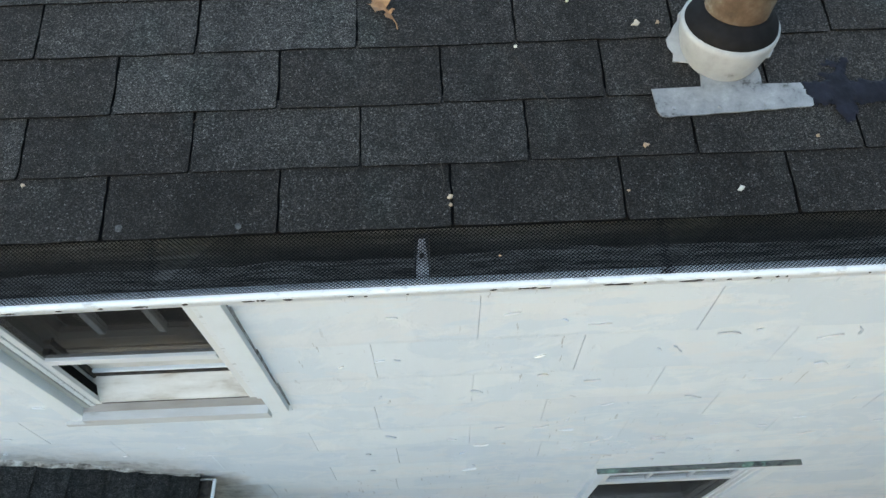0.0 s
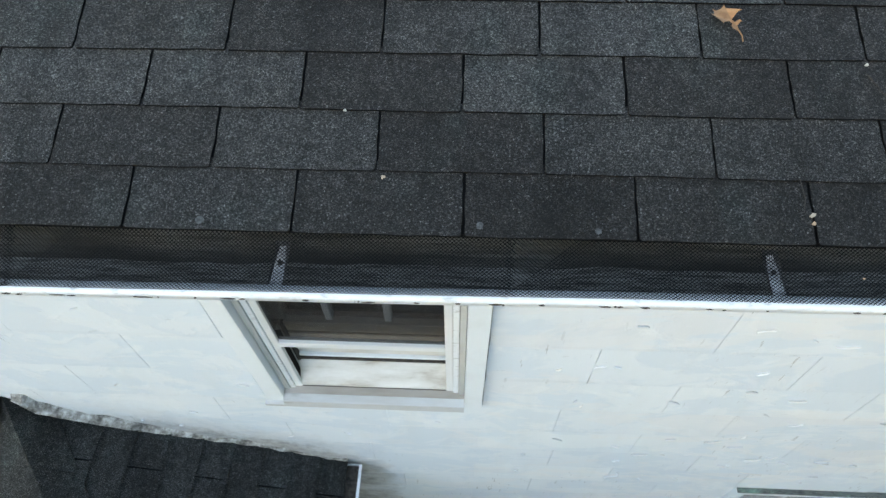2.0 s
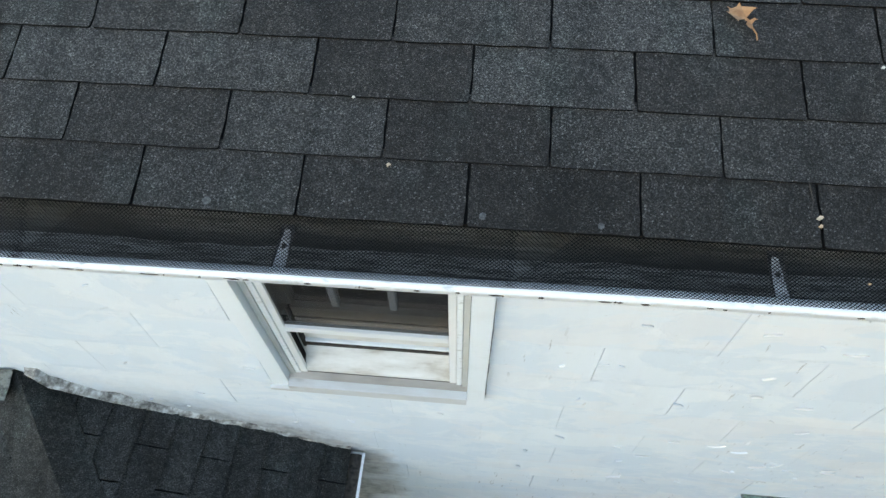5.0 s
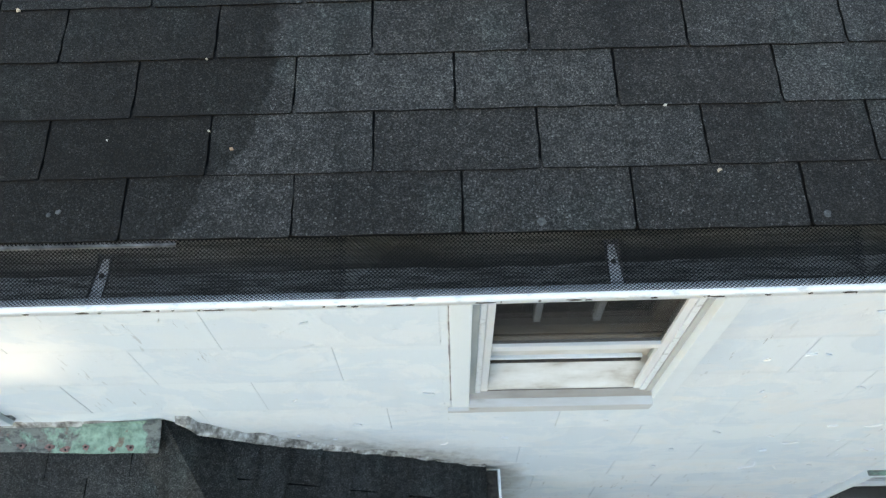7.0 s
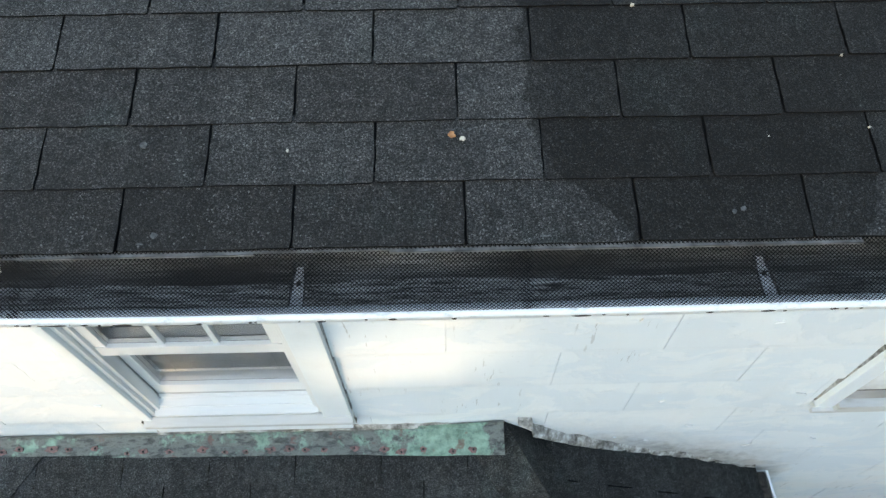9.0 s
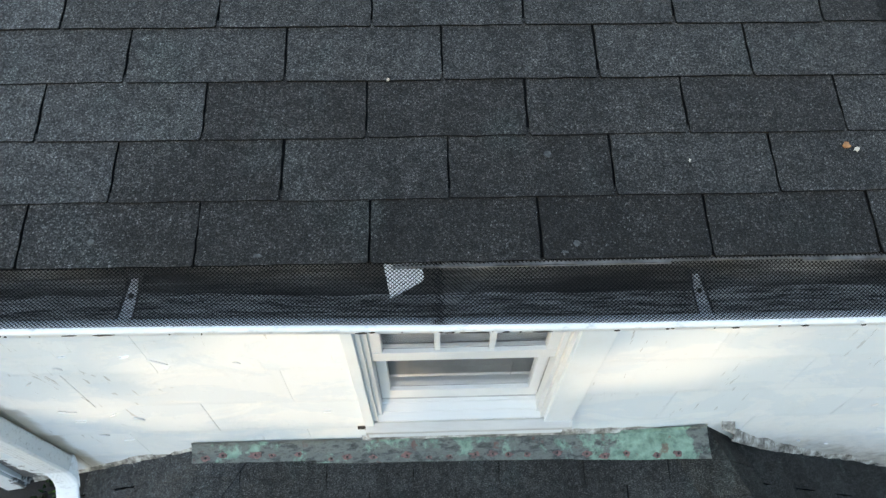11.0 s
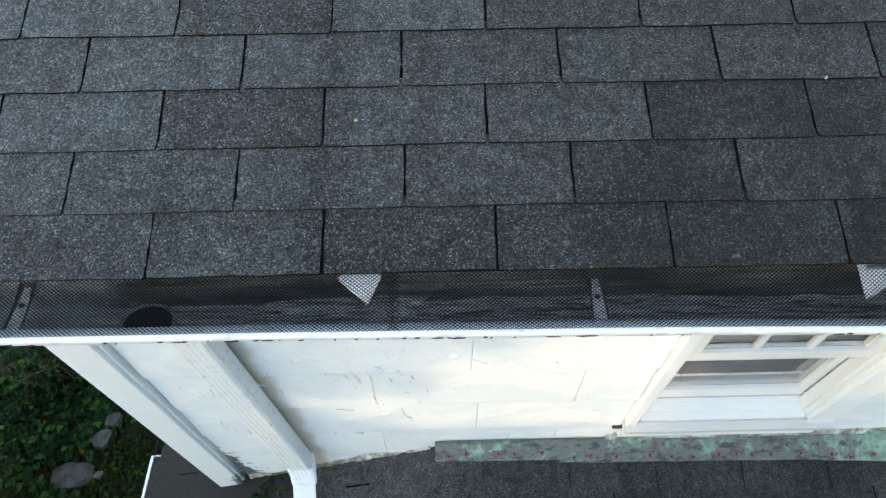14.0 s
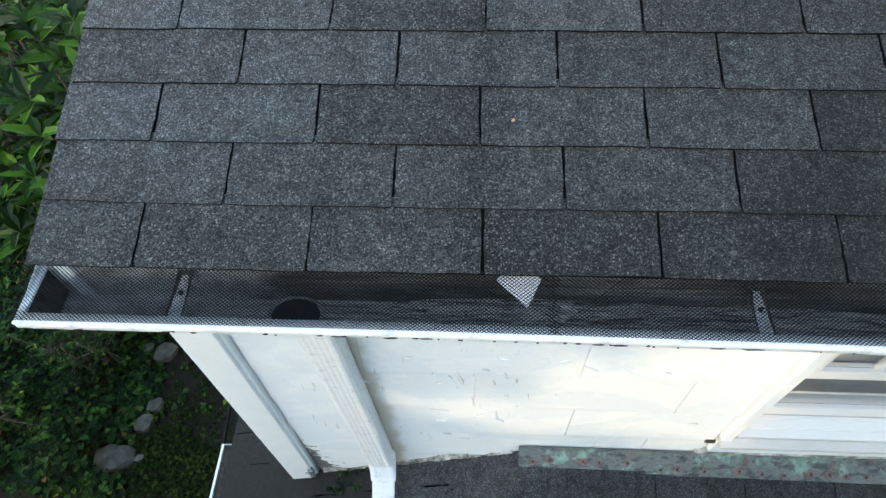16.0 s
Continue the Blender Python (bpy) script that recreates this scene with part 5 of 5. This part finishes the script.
    for (ax, ay), (bx, by), wide in STROKES:
        k = min(1, max(0, ((x - ax) * (bx - ax) + (y - ay) * (by - ay)) / ((bx - ax) ** 2 + (by - ay) ** 2)))
        best = max(best, wide - math.hypot(x - ax - k * (bx - ax), y - ay - k * (by - ay)))
    return best + 0.007 * noise.noise(Vector((x * 60, y * 60, 3))) + 0.004 * noise.noise(Vector((x * 170, y * 170, 5)))


bm = bmesh.new()
cells = {}
for i in range(135):
    for j in range(60):
        x, y = 0.66 + i * 0.0028, 0.735 + j * 0.0026
        inside_tar = tar_depth(x, y)
        if inside_tar > -0.0015:
            cells[i, j] = bm.verts.new((x, y, EAVE_Z + TAN * (y - EAVE_Y) + 0.0015 + min(0.0035, max(0.0, inside_tar) * 0.5) + 0.0012 * noise.noise(Vector((x * 120, y * 120, 1)))))
for i, j in cells:
    if (i + 1, j) in cells and (i, j + 1) in cells and (i + 1, j + 1) in cells:
        bm.faces.new((cells[i, j], cells[i + 1, j], cells[i + 1, j + 1], cells[i, j + 1]))
for v in [v for v in bm.verts if not v.link_faces]:
    bm.verts.remove(v)
tagged(part("tar_smear", bm, tar_mat, smooth=True), "black brushed smear of roofing tar on the shingles", "tar")


def roof_z(y):
    return EAVE_Z + TAN * (y - EAVE_Y)


# dry oak leaf
bm = bmesh.new()
half = [(0.0, 0.0), (0.003, 0.014), (0.012, 0.016), (0.016, 0.013), (0.014, 0.021), (0.004, 0.024), (0.004, 0.034), (0.024, 0.038), (0.031, 0.034), (0.027, 0.045), (0.005, 0.046), (0.004, 0.056), (0.018, 0.066), (0.022, 0.076), (0.012, 0.073), (0.004, 0.066), (0.003, 0.078), (0.0, 0.088)]
pts = half + [(-x * 0.9, y) for x, y in half[-2:0:-1]]
turn = Matrix.Rotation(radians(40), 4, "Z") @ Matrix.Scale(0.80, 4)
vs = [bm.verts.new(turn @ Vector((x, y, 0.010 * abs(x) / 0.02 + 0.006 * math.sin(y * 60)))) for x, y in pts]
bm.faces.new(vs)
bmesh.ops.triangulate(bm, faces=bm.faces[:])
bm.transform(Matrix.Translation((-0.080, 0.986, roof_z(0.986) + 0.006)) @ Matrix.Rotation(math.atan(TAN), 4, "X"))
ob = part("oak_leaf", bm, leaf_tan)
tagged(ob, "curled tan dry oak leaf lying on the shingles", "leaf")
bm = bmesh.new()
tube(bm, [(-0.084, 0.990, roof_z(0.990) + 0.008), (-0.076, 0.978, roof_z(0.978) + 0.006), (-0.074, 0.968, roof_z(0.968) + 0.003)], 0.0012, 5)
part("stalk", bm, leaf_tan, ob)

# curled brown leaf scrap and small pale bits
r = random.Random(21)
for x, y, size in ((-2.445, 0.786, 0.0125), (-2.426, 0.778, 0.009), (-0.744, 0.687, 0.006), (-0.824, 0.815, 0.004), (0.011, 0.636, 0.007), (0.012, 0.622, 0.006), (0.370, 0.718, 0.008), (0.527, 0.631, 0.010), (0.686, 0.724, 0.006), (0.384, 0.963, 0.012), (0.428, 0.966, 0.006), (0.327, 0.635, 0.004), (-2.082, 1.050, 0.007), (-4.200, 0.866, 0.006), (-2.745, 0.762, 0.005), (0.093, 0.54, 0.004), (-3.306, 0.934, 0.005), (0.26, 1.02, 0.006), (0.15, 0.925, 0.005), (-1.691, 0.933, 0.004), (-1.673, 0.785, 0.004), (-1.628, 0.749, 0.005), (-1.862, 0.772, 0.003)):
    bm = bmesh.new()
    m = 7
    size *= 0.7
    if y < 0.58:
        z = guard_point(x, (0.604 - y) / 0.1095).z + 0.001
    else:
        z = roof_z(y) + 0.001
    pts = [Vector((x + size * r.uniform(0.35, 1.3) * math.cos(2 * math.pi * k / m), y + size * 0.7 * r.uniform(0.35, 1.3) * math.sin(2 * math.pi * k / m), z + size * r.uniform(0.0, 0.5) + TAN * size * 0.7 * math.sin(2 * math.pi * k / m))) for k in range(m)]
    prism(bm, pts, Vector((0, 0, size * 0.25)), Vector((0, 0, -0.002)))
    tagged(part("leaf_scrap", bm, leaf_tan if size > 0.0084 else bits_mat), "small dry scrap of leaf or bark on the roof", "debris", "scraps on the roof")

# twigs
for pts in (((0.145, 0.905, 0), (0.175, 0.86, 0), (0.200, 0.815, 0), (0.208, 0.780, 0)), ((-0.452, 0.792, 0), (-0.440, 0.803, 0), (-0.430, 0.806, 0)), ((-0.003, 0.70, 0), (0.002, 0.665, 0), (-0.004, 0.64, 0))):
    bm = bmesh.new()
    tube(bm, [Vector((x, y, roof_z(y) + 0.003)) for x, y, _ in pts], 0.0011, 5, 0.6)
    tagged(part("twig", bm, twig_mat), "thin dry twig lying on the shingles", "twig", "twigs on the roof")

# round lichen spots
for x, y, size in ((-3.534, 0.596, 0.009), (-3.826, 0.631, 0.006), (-4.071, 0.635, 0.005), (-4.168, 0.624, 0.006), (-4.330, 0.617, 0.007), (-4.316, 0.607, 0.005), (-4.267, 0.639, 0.006), (-3.010, 0.780, 0.007), (-2.994, 0.593, 0.008), (-2.971, 0.612, 0.006), (-1.067, 0.602, 0.008), (-0.567, 0.605, 0.007), (-2.290, 0.592, 0.008), (-2.280, 0.594, 0.006), (-0.36, 0.60, 0.006), (-1.931, 0.639, 0.005), (-1.948, 0.634, 0.004)):
    bm = bmesh.new()
    rim = [Vector((x + size * r.uniform(0.8, 1.1) * math.cos(2 * math.pi * k / 12), y + size * r.uniform(0.8, 1.1) * math.sin(2 * math.pi * k / 12), 0)) for k in range(12)]
    prism(bm, [Vector((p.x, p.y, roof_z(p.y) - 0.001)) for p in rim], N * 0.0012, N * -0.003)
    tagged(part("lichen_spot", bm, lichen_mat), "pale grey round lichen spot on a shingle", "lichen", "lichen spots")

# weeds in the wet corner by the downspout
def leaves(name, mat, spots, r, size, fold=0.25, aspect=0.42):
    """Many small folded leaves in one mesh; spots give place and axis."""
    verts, faces = [], []
    for p, d in spots:
        s = size * r.uniform(0.6, 1.25)
        d = Vector(d).normalized()
        side = d.cross(Vector((r.uniform(-0.4, 0.4), r.uniform(-0.4, 0.4), 1))).normalized()
        up = side.cross(d)
        w = s * aspect
        n0 = len(verts)
        p = Vector(p)
        droop = up * (-0.18 * s)
        for q in (p, p + d * s * 0.35 + side * w * 0.5 + up * w * fold, p + d * s * 0.75 + side * w * 0.36 + up * w * fold * 0.6 + droop * 0.5, p + d * s + droop, p + d * s * 0.75 - side * w * 0.36 + up * w * fold * 0.6 + droop * 0.5, p + d * s * 0.35 - side * w * 0.5 + up * w * fold, p + d * s * 0.4):
            verts.append(q[:])
        faces += [(n0, n0 + 1, n0 + 6), (n0 + 1, n0 + 2, n0 + 3, n0 + 6), (n0 + 6, n0 + 3, n0 + 4, n0 + 5), (n0, n0 + 6, n0 + 5)]
    me = bpy.data.meshes.new(name)
    me.from_pydata(verts, [], faces)
    me.materials.append(mat.m)
    return me


def on_sphere(r):
    z, a = r.uniform(-1, 1), r.uniform(0, 2 * math.pi)
    q = math.sqrt(1 - z * z)
    return Vector((q * math.cos(a), q * math.sin(a), z))


r = random.Random(31)
spots = []
for _ in range(26):
    x = r.uniform(-4.80, -4.66)
    spots.append(((x, r.uniform(0.60, 0.68), foot_line(x) + 0.012), (r.uniform(-1, 1), r.uniform(-1, 0.2), r.uniform(0.3, 1.2))))
weeds = new("roof_weeds", leaves("roof_weeds", leaf_dark, spots, r, 0.035))
tagged(weeds, "small weeds and moss rooted in the wet roof corner", "weeds", kind="stuff")

# ---------------------------------------------------------------- ground and planting
gm = bmesh.new()
n = 60
grid = {}
for i in range(n + 1):
    for j in range(n + 1):
        x, y = ((i / n - 0.5) * 2), ((j / n - 0.5) * 2)
        X, Y = -7 + 300 * x * abs(x) ** 1.6, 2 + 300 * y * abs(y) ** 1.6
        grid[i, j] = gm.verts.new((X, Y, GROUND + (0.10 * noise.noise(Vector((X * 0.4, Y * 0.4, 0))) if abs(X) < 40 else 0)))
for i in range(n):
    for j in range(n):
        gm.faces.new((grid[i, j], grid[i + 1, j], grid[i + 1, j + 1], grid[i, j + 1]))
tagged(part("ground", gm, soil, smooth=True), "dark soil and leaf litter with thin grass", "ground", kind="structure")

# field stones
STONES = ((-8.70, 2.10, 0.26, 0.19, 1), (-8.45, 2.55, 0.12, 0.14, 2), (-8.38, 2.80, 0.10, 0.10, 5), (-8.46, 3.57, 0.15, 0.15, 4), (-8.72, 3.62, 0.08, 0.07, 3), (-8.36, 2.10, 0.06, 0.05, 6))


def on_stone(x, y):
    return any(((x - a) / (c * 1.05)) ** 2 + ((y - b) / (d * 1.05)) ** 2 < 1 for a, b, c, d, _ in STONES)


for x, y, sx_, sy_, seed in STONES:
    r2 = random.Random(seed)
    bm = bmesh.new()
    bmesh.ops.create_icosphere(bm, subdivisions=2, radius=1.0)
    for v in bm.verts:
        q = 1 + 0.28 * noise.noise(v.co * 1.3 + Vector((seed * 7, 0, 0)))
        v.co = Vector((x + max(-0.8, min(0.85, v.co.x)) * sx_ * q * 1.1, y + max(-0.8, min(0.8, v.co.y + v.co.x * 0.3)) * sy_ * q * 1.1, GROUND + 0.03 + max(-0.5, min(0.45, v.co.z)) * 0.14 * q))
    tagged(part("field_stone", bm, rock_mat), "flat grey field stone lying in the grass", "stone", "field stones")

# low clover and weeds over the thin lawn
r = random.Random(41)
spots = []
for _ in range(30000):
    x, y = r.uniform(-10.2, -5.4), r.uniform(-0.8, 3.4)
    dens = 0.85 + 1.1 * noise.noise(Vector((x * 1.3, y * 1.3, 9))) - max(0, (y - 2.2)) * 1.3 - max(0, (-8.7 - x)) * 1.2
    if r.random() > dens or on_stone(x, y):
        continue
    z = GROUND + 0.10 * noise.noise(Vector((x * 0.4, y * 0.4, 0))) + r.uniform(0.01, 0.07)
    spots.append(((x, y, z), (r.uniform(-1, 1), r.uniform(-1, 1), r.uniform(-0.1, 0.5))))
tagged(new("lawn_weeds", leaves("lawn_weeds", grass_mat, spots, r, 0.052, aspect=0.75)), "thin green clover and weeds over dark soil", "lawn", kind="stuff")

# ivy and low shrubs on the bank
spots = []
for _ in range(48000):
    x, y = r.uniform(-14.5, -6.6), r.uniform(1.6, 8.5)
    edge = (-8.45 - x) * 1.2 + max(0, y - 3.7) * 0.6 + 0.9 * noise.noise(Vector((x * 0.9, y * 0.9, 3)))
    if on_stone(x, y) or edge < 0.0 and (y < 2.7 or r.random() > 0.10):
        continue
    edge = max(edge, 0.25)
    mound = max(0.03, 0.30 + 0.65 * noise.noise(Vector((x * 0.8, y * 0.8, 5))) + 0.25 * noise.noise(Vector((x * 2.3, y * 2.3, 6)))) * min(1, edge)
    z = GROUND + mound * r.uniform(0.55, 1.0)
    d = on_sphere(r)
    d.z = abs(d.z) * 0.5
    spots.append(((x, y, z), d))
tagged(new("ground_ivy", leaves("ground_ivy", leaf_dark, spots, r, 0.098, aspect=0.78)), "dark ivy and low weeds covering the bank", "ground cover", kind="stuff")


def shrub(name, label, at, height, spread, n_tufts, leaf, mat, seed):
    """A shrub: stems that fork, and tufts of leaves at the tips."""
    r = random.Random(seed)
    s = thing(name, label, "shrub", at=at)
    wood = bmesh.new()
    spots = []
    base = Vector(at)
    for k in range(7):
        a = 2 * math.pi * k / 7 + r.uniform(-0.3, 0.3)
        tip = base + Vector((math.cos(a) * spread * r.uniform(0.3, 0.8), math.sin(a) * spread * r.uniform(0.3, 0.8), height * r.uniform(0.65, 0.95)))
        mid = base.lerp(tip, 0.5) + Vector((0, 0, height * 0.12))
        tube(wood, [base + Vector((r.uniform(-0.1, 0.1), r.uniform(-0.1, 0.1), -0.1)), mid, tip], 0.03, 6, 0.35)
        for _ in range(n_tufts // 7):
            q = mid.lerp(tip, r.uniform(0.0, 1.0)) + on_sphere(r) * spread * r.uniform(0.15, 0.55)
            q.z = min(q.z, base.z + height)
            tube(wood, [mid.lerp(tip, r.uniform(0.2, 0.9)), q], 0.006, 4, 0.5)
            axis = (q - base).normalized() + Vector((0, 0, 0.6))
            for i in range(r.randrange(7, 12)):
                aa = 2 * math.pi * i / 9 + r.uniform(-0.3, 0.3)
                d = Vector((math.cos(aa), math.sin(aa), r.uniform(-0.25, 0.55))) + axis * 0.25
                spots.append((q + Vector((0, 0, r.uniform(-0.05, 0.02))), d))
    part("stem", wood, bark, s)
    ob = piece("foliage", leaves("foliage", mat, spots, r, leaf, aspect=0.36), s)
    return s


shrub("laurel_shrub", "tall glossy green broadleaf shrub beside the house", (-7.45, 3.4, GROUND), 5.0, 0.85, 230, 0.24, leaf_green, 3)
shrub("laurel_shrub", "tall glossy green broadleaf shrub, its crown level with the eaves", (-7.95, 4.2, GROUND), 5.1, 1.35, 420, 0.25, leaf_green, 4)
shrub("laurel_shrub", "tall broad green shrub on the bank", (-9.4, 5.9, GROUND), 4.6, 1.9, 520, 0.18, leaf_green, 5)
shrub("laurel_shrub", "tall spreading green shrub behind the others", (-9.0, 8.2, GROUND), 5.2, 2.0, 480, 0.18, leaf_green, 8)
shrub("low_shrub", "low leafy shrub at the lawn's edge", (-10.4, 2.3, GROUND), 1.0, 0.8, 110, 0.11, leaf_green, 6)
shrub("low_shrub", "low leafy shrub among ivy", (-9.3, 3.4, GROUND), 0.9, 0.8, 110, 0.09, leaf_dark, 7)

# unseen trees added behind the camera: crowns block low sun, gaps dapple the wall
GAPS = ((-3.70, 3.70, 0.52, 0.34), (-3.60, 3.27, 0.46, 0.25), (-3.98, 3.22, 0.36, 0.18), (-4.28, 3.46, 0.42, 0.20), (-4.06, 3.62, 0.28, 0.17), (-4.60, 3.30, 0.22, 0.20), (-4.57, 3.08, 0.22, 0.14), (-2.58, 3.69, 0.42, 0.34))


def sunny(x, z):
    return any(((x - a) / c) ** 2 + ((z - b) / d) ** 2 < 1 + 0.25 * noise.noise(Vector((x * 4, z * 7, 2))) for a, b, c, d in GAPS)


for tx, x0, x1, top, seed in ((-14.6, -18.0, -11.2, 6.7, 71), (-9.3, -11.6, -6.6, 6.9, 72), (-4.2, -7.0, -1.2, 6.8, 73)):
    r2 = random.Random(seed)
    tree = thing("yard_tree", "unseen leafy tree added to block the sun, broad dense crown with gaps", "tree", group="yard trees", at=(tx, -9.5, GROUND))
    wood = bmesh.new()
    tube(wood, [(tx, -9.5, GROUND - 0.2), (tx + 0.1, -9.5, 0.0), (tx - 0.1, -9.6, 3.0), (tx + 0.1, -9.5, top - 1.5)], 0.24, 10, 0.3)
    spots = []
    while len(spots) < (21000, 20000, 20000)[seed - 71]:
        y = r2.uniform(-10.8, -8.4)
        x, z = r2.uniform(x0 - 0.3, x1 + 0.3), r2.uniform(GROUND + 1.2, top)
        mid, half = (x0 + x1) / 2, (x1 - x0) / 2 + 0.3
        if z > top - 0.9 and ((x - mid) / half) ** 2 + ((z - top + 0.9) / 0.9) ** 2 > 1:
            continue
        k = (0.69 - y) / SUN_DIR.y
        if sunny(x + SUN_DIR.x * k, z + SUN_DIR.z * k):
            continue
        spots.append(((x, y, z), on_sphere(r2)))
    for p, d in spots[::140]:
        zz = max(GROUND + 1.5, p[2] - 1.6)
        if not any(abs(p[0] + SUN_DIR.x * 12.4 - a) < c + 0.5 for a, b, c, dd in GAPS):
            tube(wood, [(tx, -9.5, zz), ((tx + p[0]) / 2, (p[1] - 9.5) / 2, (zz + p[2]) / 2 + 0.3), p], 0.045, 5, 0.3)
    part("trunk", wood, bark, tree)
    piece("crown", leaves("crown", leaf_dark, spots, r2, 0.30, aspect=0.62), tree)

# unseen trees added along the yard's east side to block the sky there
for tx, ty, seed in ((7.2, -4.2, 81), (9.0, 0.6, 82), (7.4, 5.6, 83), (3.6, -8.6, 84)):
    r2 = random.Random(seed)
    tree = thing("yard_tree", "unseen leafy tree added to block sky on the east side", "tree", group="yard trees", at=(tx, ty, GROUND))
    wood = bmesh.new()
    tube(wood, [(tx, ty, GROUND - 0.2), (tx + 0.1, ty, 1.0), (tx - 0.1, ty + 0.1, 4.0), (tx, ty, 8.0)], 0.26, 10, 0.25)
    spots = []
    for _ in range(3600):
        d = on_sphere(r2) * r2.uniform(0.35, 1.0) ** 0.5
        spots.append(((tx + d.x * 2.6, ty + d.y * 2.8, 4.2 + d.z * 5.4), on_sphere(r2)))
    for p, d in spots[::120]:
        tube(wood, [(tx, ty, max(GROUND + 1.5, p[2] - 1.8)), p], 0.05, 5, 0.3)
    part("trunk", wood, bark, tree)
    piece("crown", leaves("crown", leaf_dark, spots, r2, 0.5, aspect=0.6), tree)

# ---------------------------------------------------------------- pieces: siding and shingles
Z0, COURSE = 3.645, 0.243
JOINTS = (
    (-4.55, -3.972, -3.37, -2.46, -1.865, -1.26, -0.52, 0.088, 0.69, 1.29, 1.90, 2.50),
    (-4.25, -3.652, -3.05, -2.14, -1.566, -0.96, -0.208, 0.39, 0.99, 1.60, 2.20, 2.80),
    (-4.55, -3.943, -3.34, -2.464, -1.86, -1.26, -0.52, 0.085, 0.686, 1.294, 1.90, 2.50),
    (-4.26, -3.66, -3.05, -2.72, -2.11, -1.46, -0.854, -0.247, 0.347, 0.95, 1.56, 2.16, 2.77),
)
r = random.Random(51)
holes = [(-1.239, 3.186, -0.518, 4.10), (-3.457, 3.10, -2.768, 4.14), (0.711, 0.83, 1.604, 2.19)]
for k in range(-2, 10):
    top = min(Z0 - k * COURSE, 4.087)
    low = Z0 - (k + 1) * COURSE
    if low > 4.08:
        continue
    cuts = (-4.860,) + JOINTS[(k + 1) % 4] + (EAST - 0.02,)
    for c0, c1 in zip(cuts, cuts[1:]):
        a, b = c0 + r.uniform(0.0005, 0.0014), c1 - r.uniform(0.0005, 0.0014)
        rects = [(a, low, b, top)]
        for h in holes:
            rects = [q for rc in rects for q in minus(rc, h)]
        front_low = FACE - 0.0085 + r.uniform(-0.001, 0.0012)
        for x0, z0, x1, z1 in rects:
            bm = bmesh.new()
            m = max(2, int((x1 - x0) / 0.05))
            edge = [Vector((x0 + (x1 - x0) * j / m, front_low, z0 + (r.uniform(-0.0022, 0.0022) if abs(z0 - low) < 0.001 else 0))) for j in range(m + 1)]
            prism(bm, edge + [Vector((x1, FACE + 0.002, z1)), Vector((x0, FACE + 0.002, z1))], Vector((0, 0, 0)), Vector((0, 0.0055, 0)))
            piece("siding_shingle", finish("siding_shingle", bm, paint), south)

# how pale each tab of the lowest courses is, from the west end: 1 worn bare, 8 full of granules
TONES = ("75623443364746324423", "76752647622746167454", "87276124264376272334", "48655656544542573333")
rows = [0.0] + [0.1204 + 0.1235 * i for i in range(23)]
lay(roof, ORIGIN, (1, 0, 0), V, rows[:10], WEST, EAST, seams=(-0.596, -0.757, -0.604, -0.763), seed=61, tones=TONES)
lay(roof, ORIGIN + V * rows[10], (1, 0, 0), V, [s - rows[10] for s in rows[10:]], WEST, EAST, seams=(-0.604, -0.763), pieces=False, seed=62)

cr, cf, cl = (RX - AX), (0.69 - FY), (BX - LX)
flat_r = cr / math.hypot(cr, RISE)
flat_f = cf / math.hypot(cf, RISE)
flat_l = cl / math.hypot(cl, RISE)
step = 0.125
nr = Vector((0, 1, 0)).cross(v_r)
# right face: u is y; x = RX - v * flat_r; beside the hip x >= AX + (cr / cf) * (0.69 - y)
lay(lower, Vector((RX + 0.006, 0, LEAVE - 0.003)) - nr * 0.002, (0, 1, 0), v_r, [step * i for i in range(11)], FY, 0.688, cuts=((-cr / cf, flat_r, RX + 0.006 - AX - cr / cf * 0.69),), seams=(0.527, 0.377), seed=63, thick=0.013, gap=0.0026, lift=0.013, fall=0.075)
nf = Vector((1, 0, 0)).cross(v_f)
# front face: u is x; y = FY + v * flat_f
lay(lower, Vector((0, FY - 0.02, LEAVE - 0.007)) - nf * 0.002, (1, 0, 0), v_f, [0.1243 * i for i in range(15)], LX, RX, cuts=((1, cr / cf * flat_f, AX + cr / cf * (0.69 - FY + 0.02)), (-1, cl / cf * flat_f, -BX + cl / cf * (0.69 - FY + 0.02)), (0, 1, (0.688 - FY + 0.02) / flat_f)), seams=(0.05, 0.20), pieces=False, seed=64, thick=0.011, gap=0.0013, lift=0.011, fall=0.06)
nl = Vector((0, -1, 0)).cross(v_l)
# left face: u is -y; x = LX + v * flat_l
lay(lower, Vector((LX - 0.02, 0, LEAVE - 0.009)) - nl * 0.002, (0, -1, 0), v_l, [step * i for i in range(12)], -0.688, -FY, cuts=((cl / cf, flat_l, BX - LX + 0.02 + cl / cf * -0.69),), seams=(0.02, 0.17), seed=65, thick=0.011, gap=0.0026, lift=0.011, fall=0.06)
lay(lower, Vector((LX - 0.02, 0, LEAVE - 0.009)) - nl * 0.002, (0, -1, 0), v_l, [step * i for i in range(4)], -1.09, -0.688, cuts=((0, 1, (-4.996 - LX + 0.02) / flat_l),), seams=(0.02, 0.17), seed=66, thick=0.011, gap=0.0026, lift=0.011, fall=0.06)
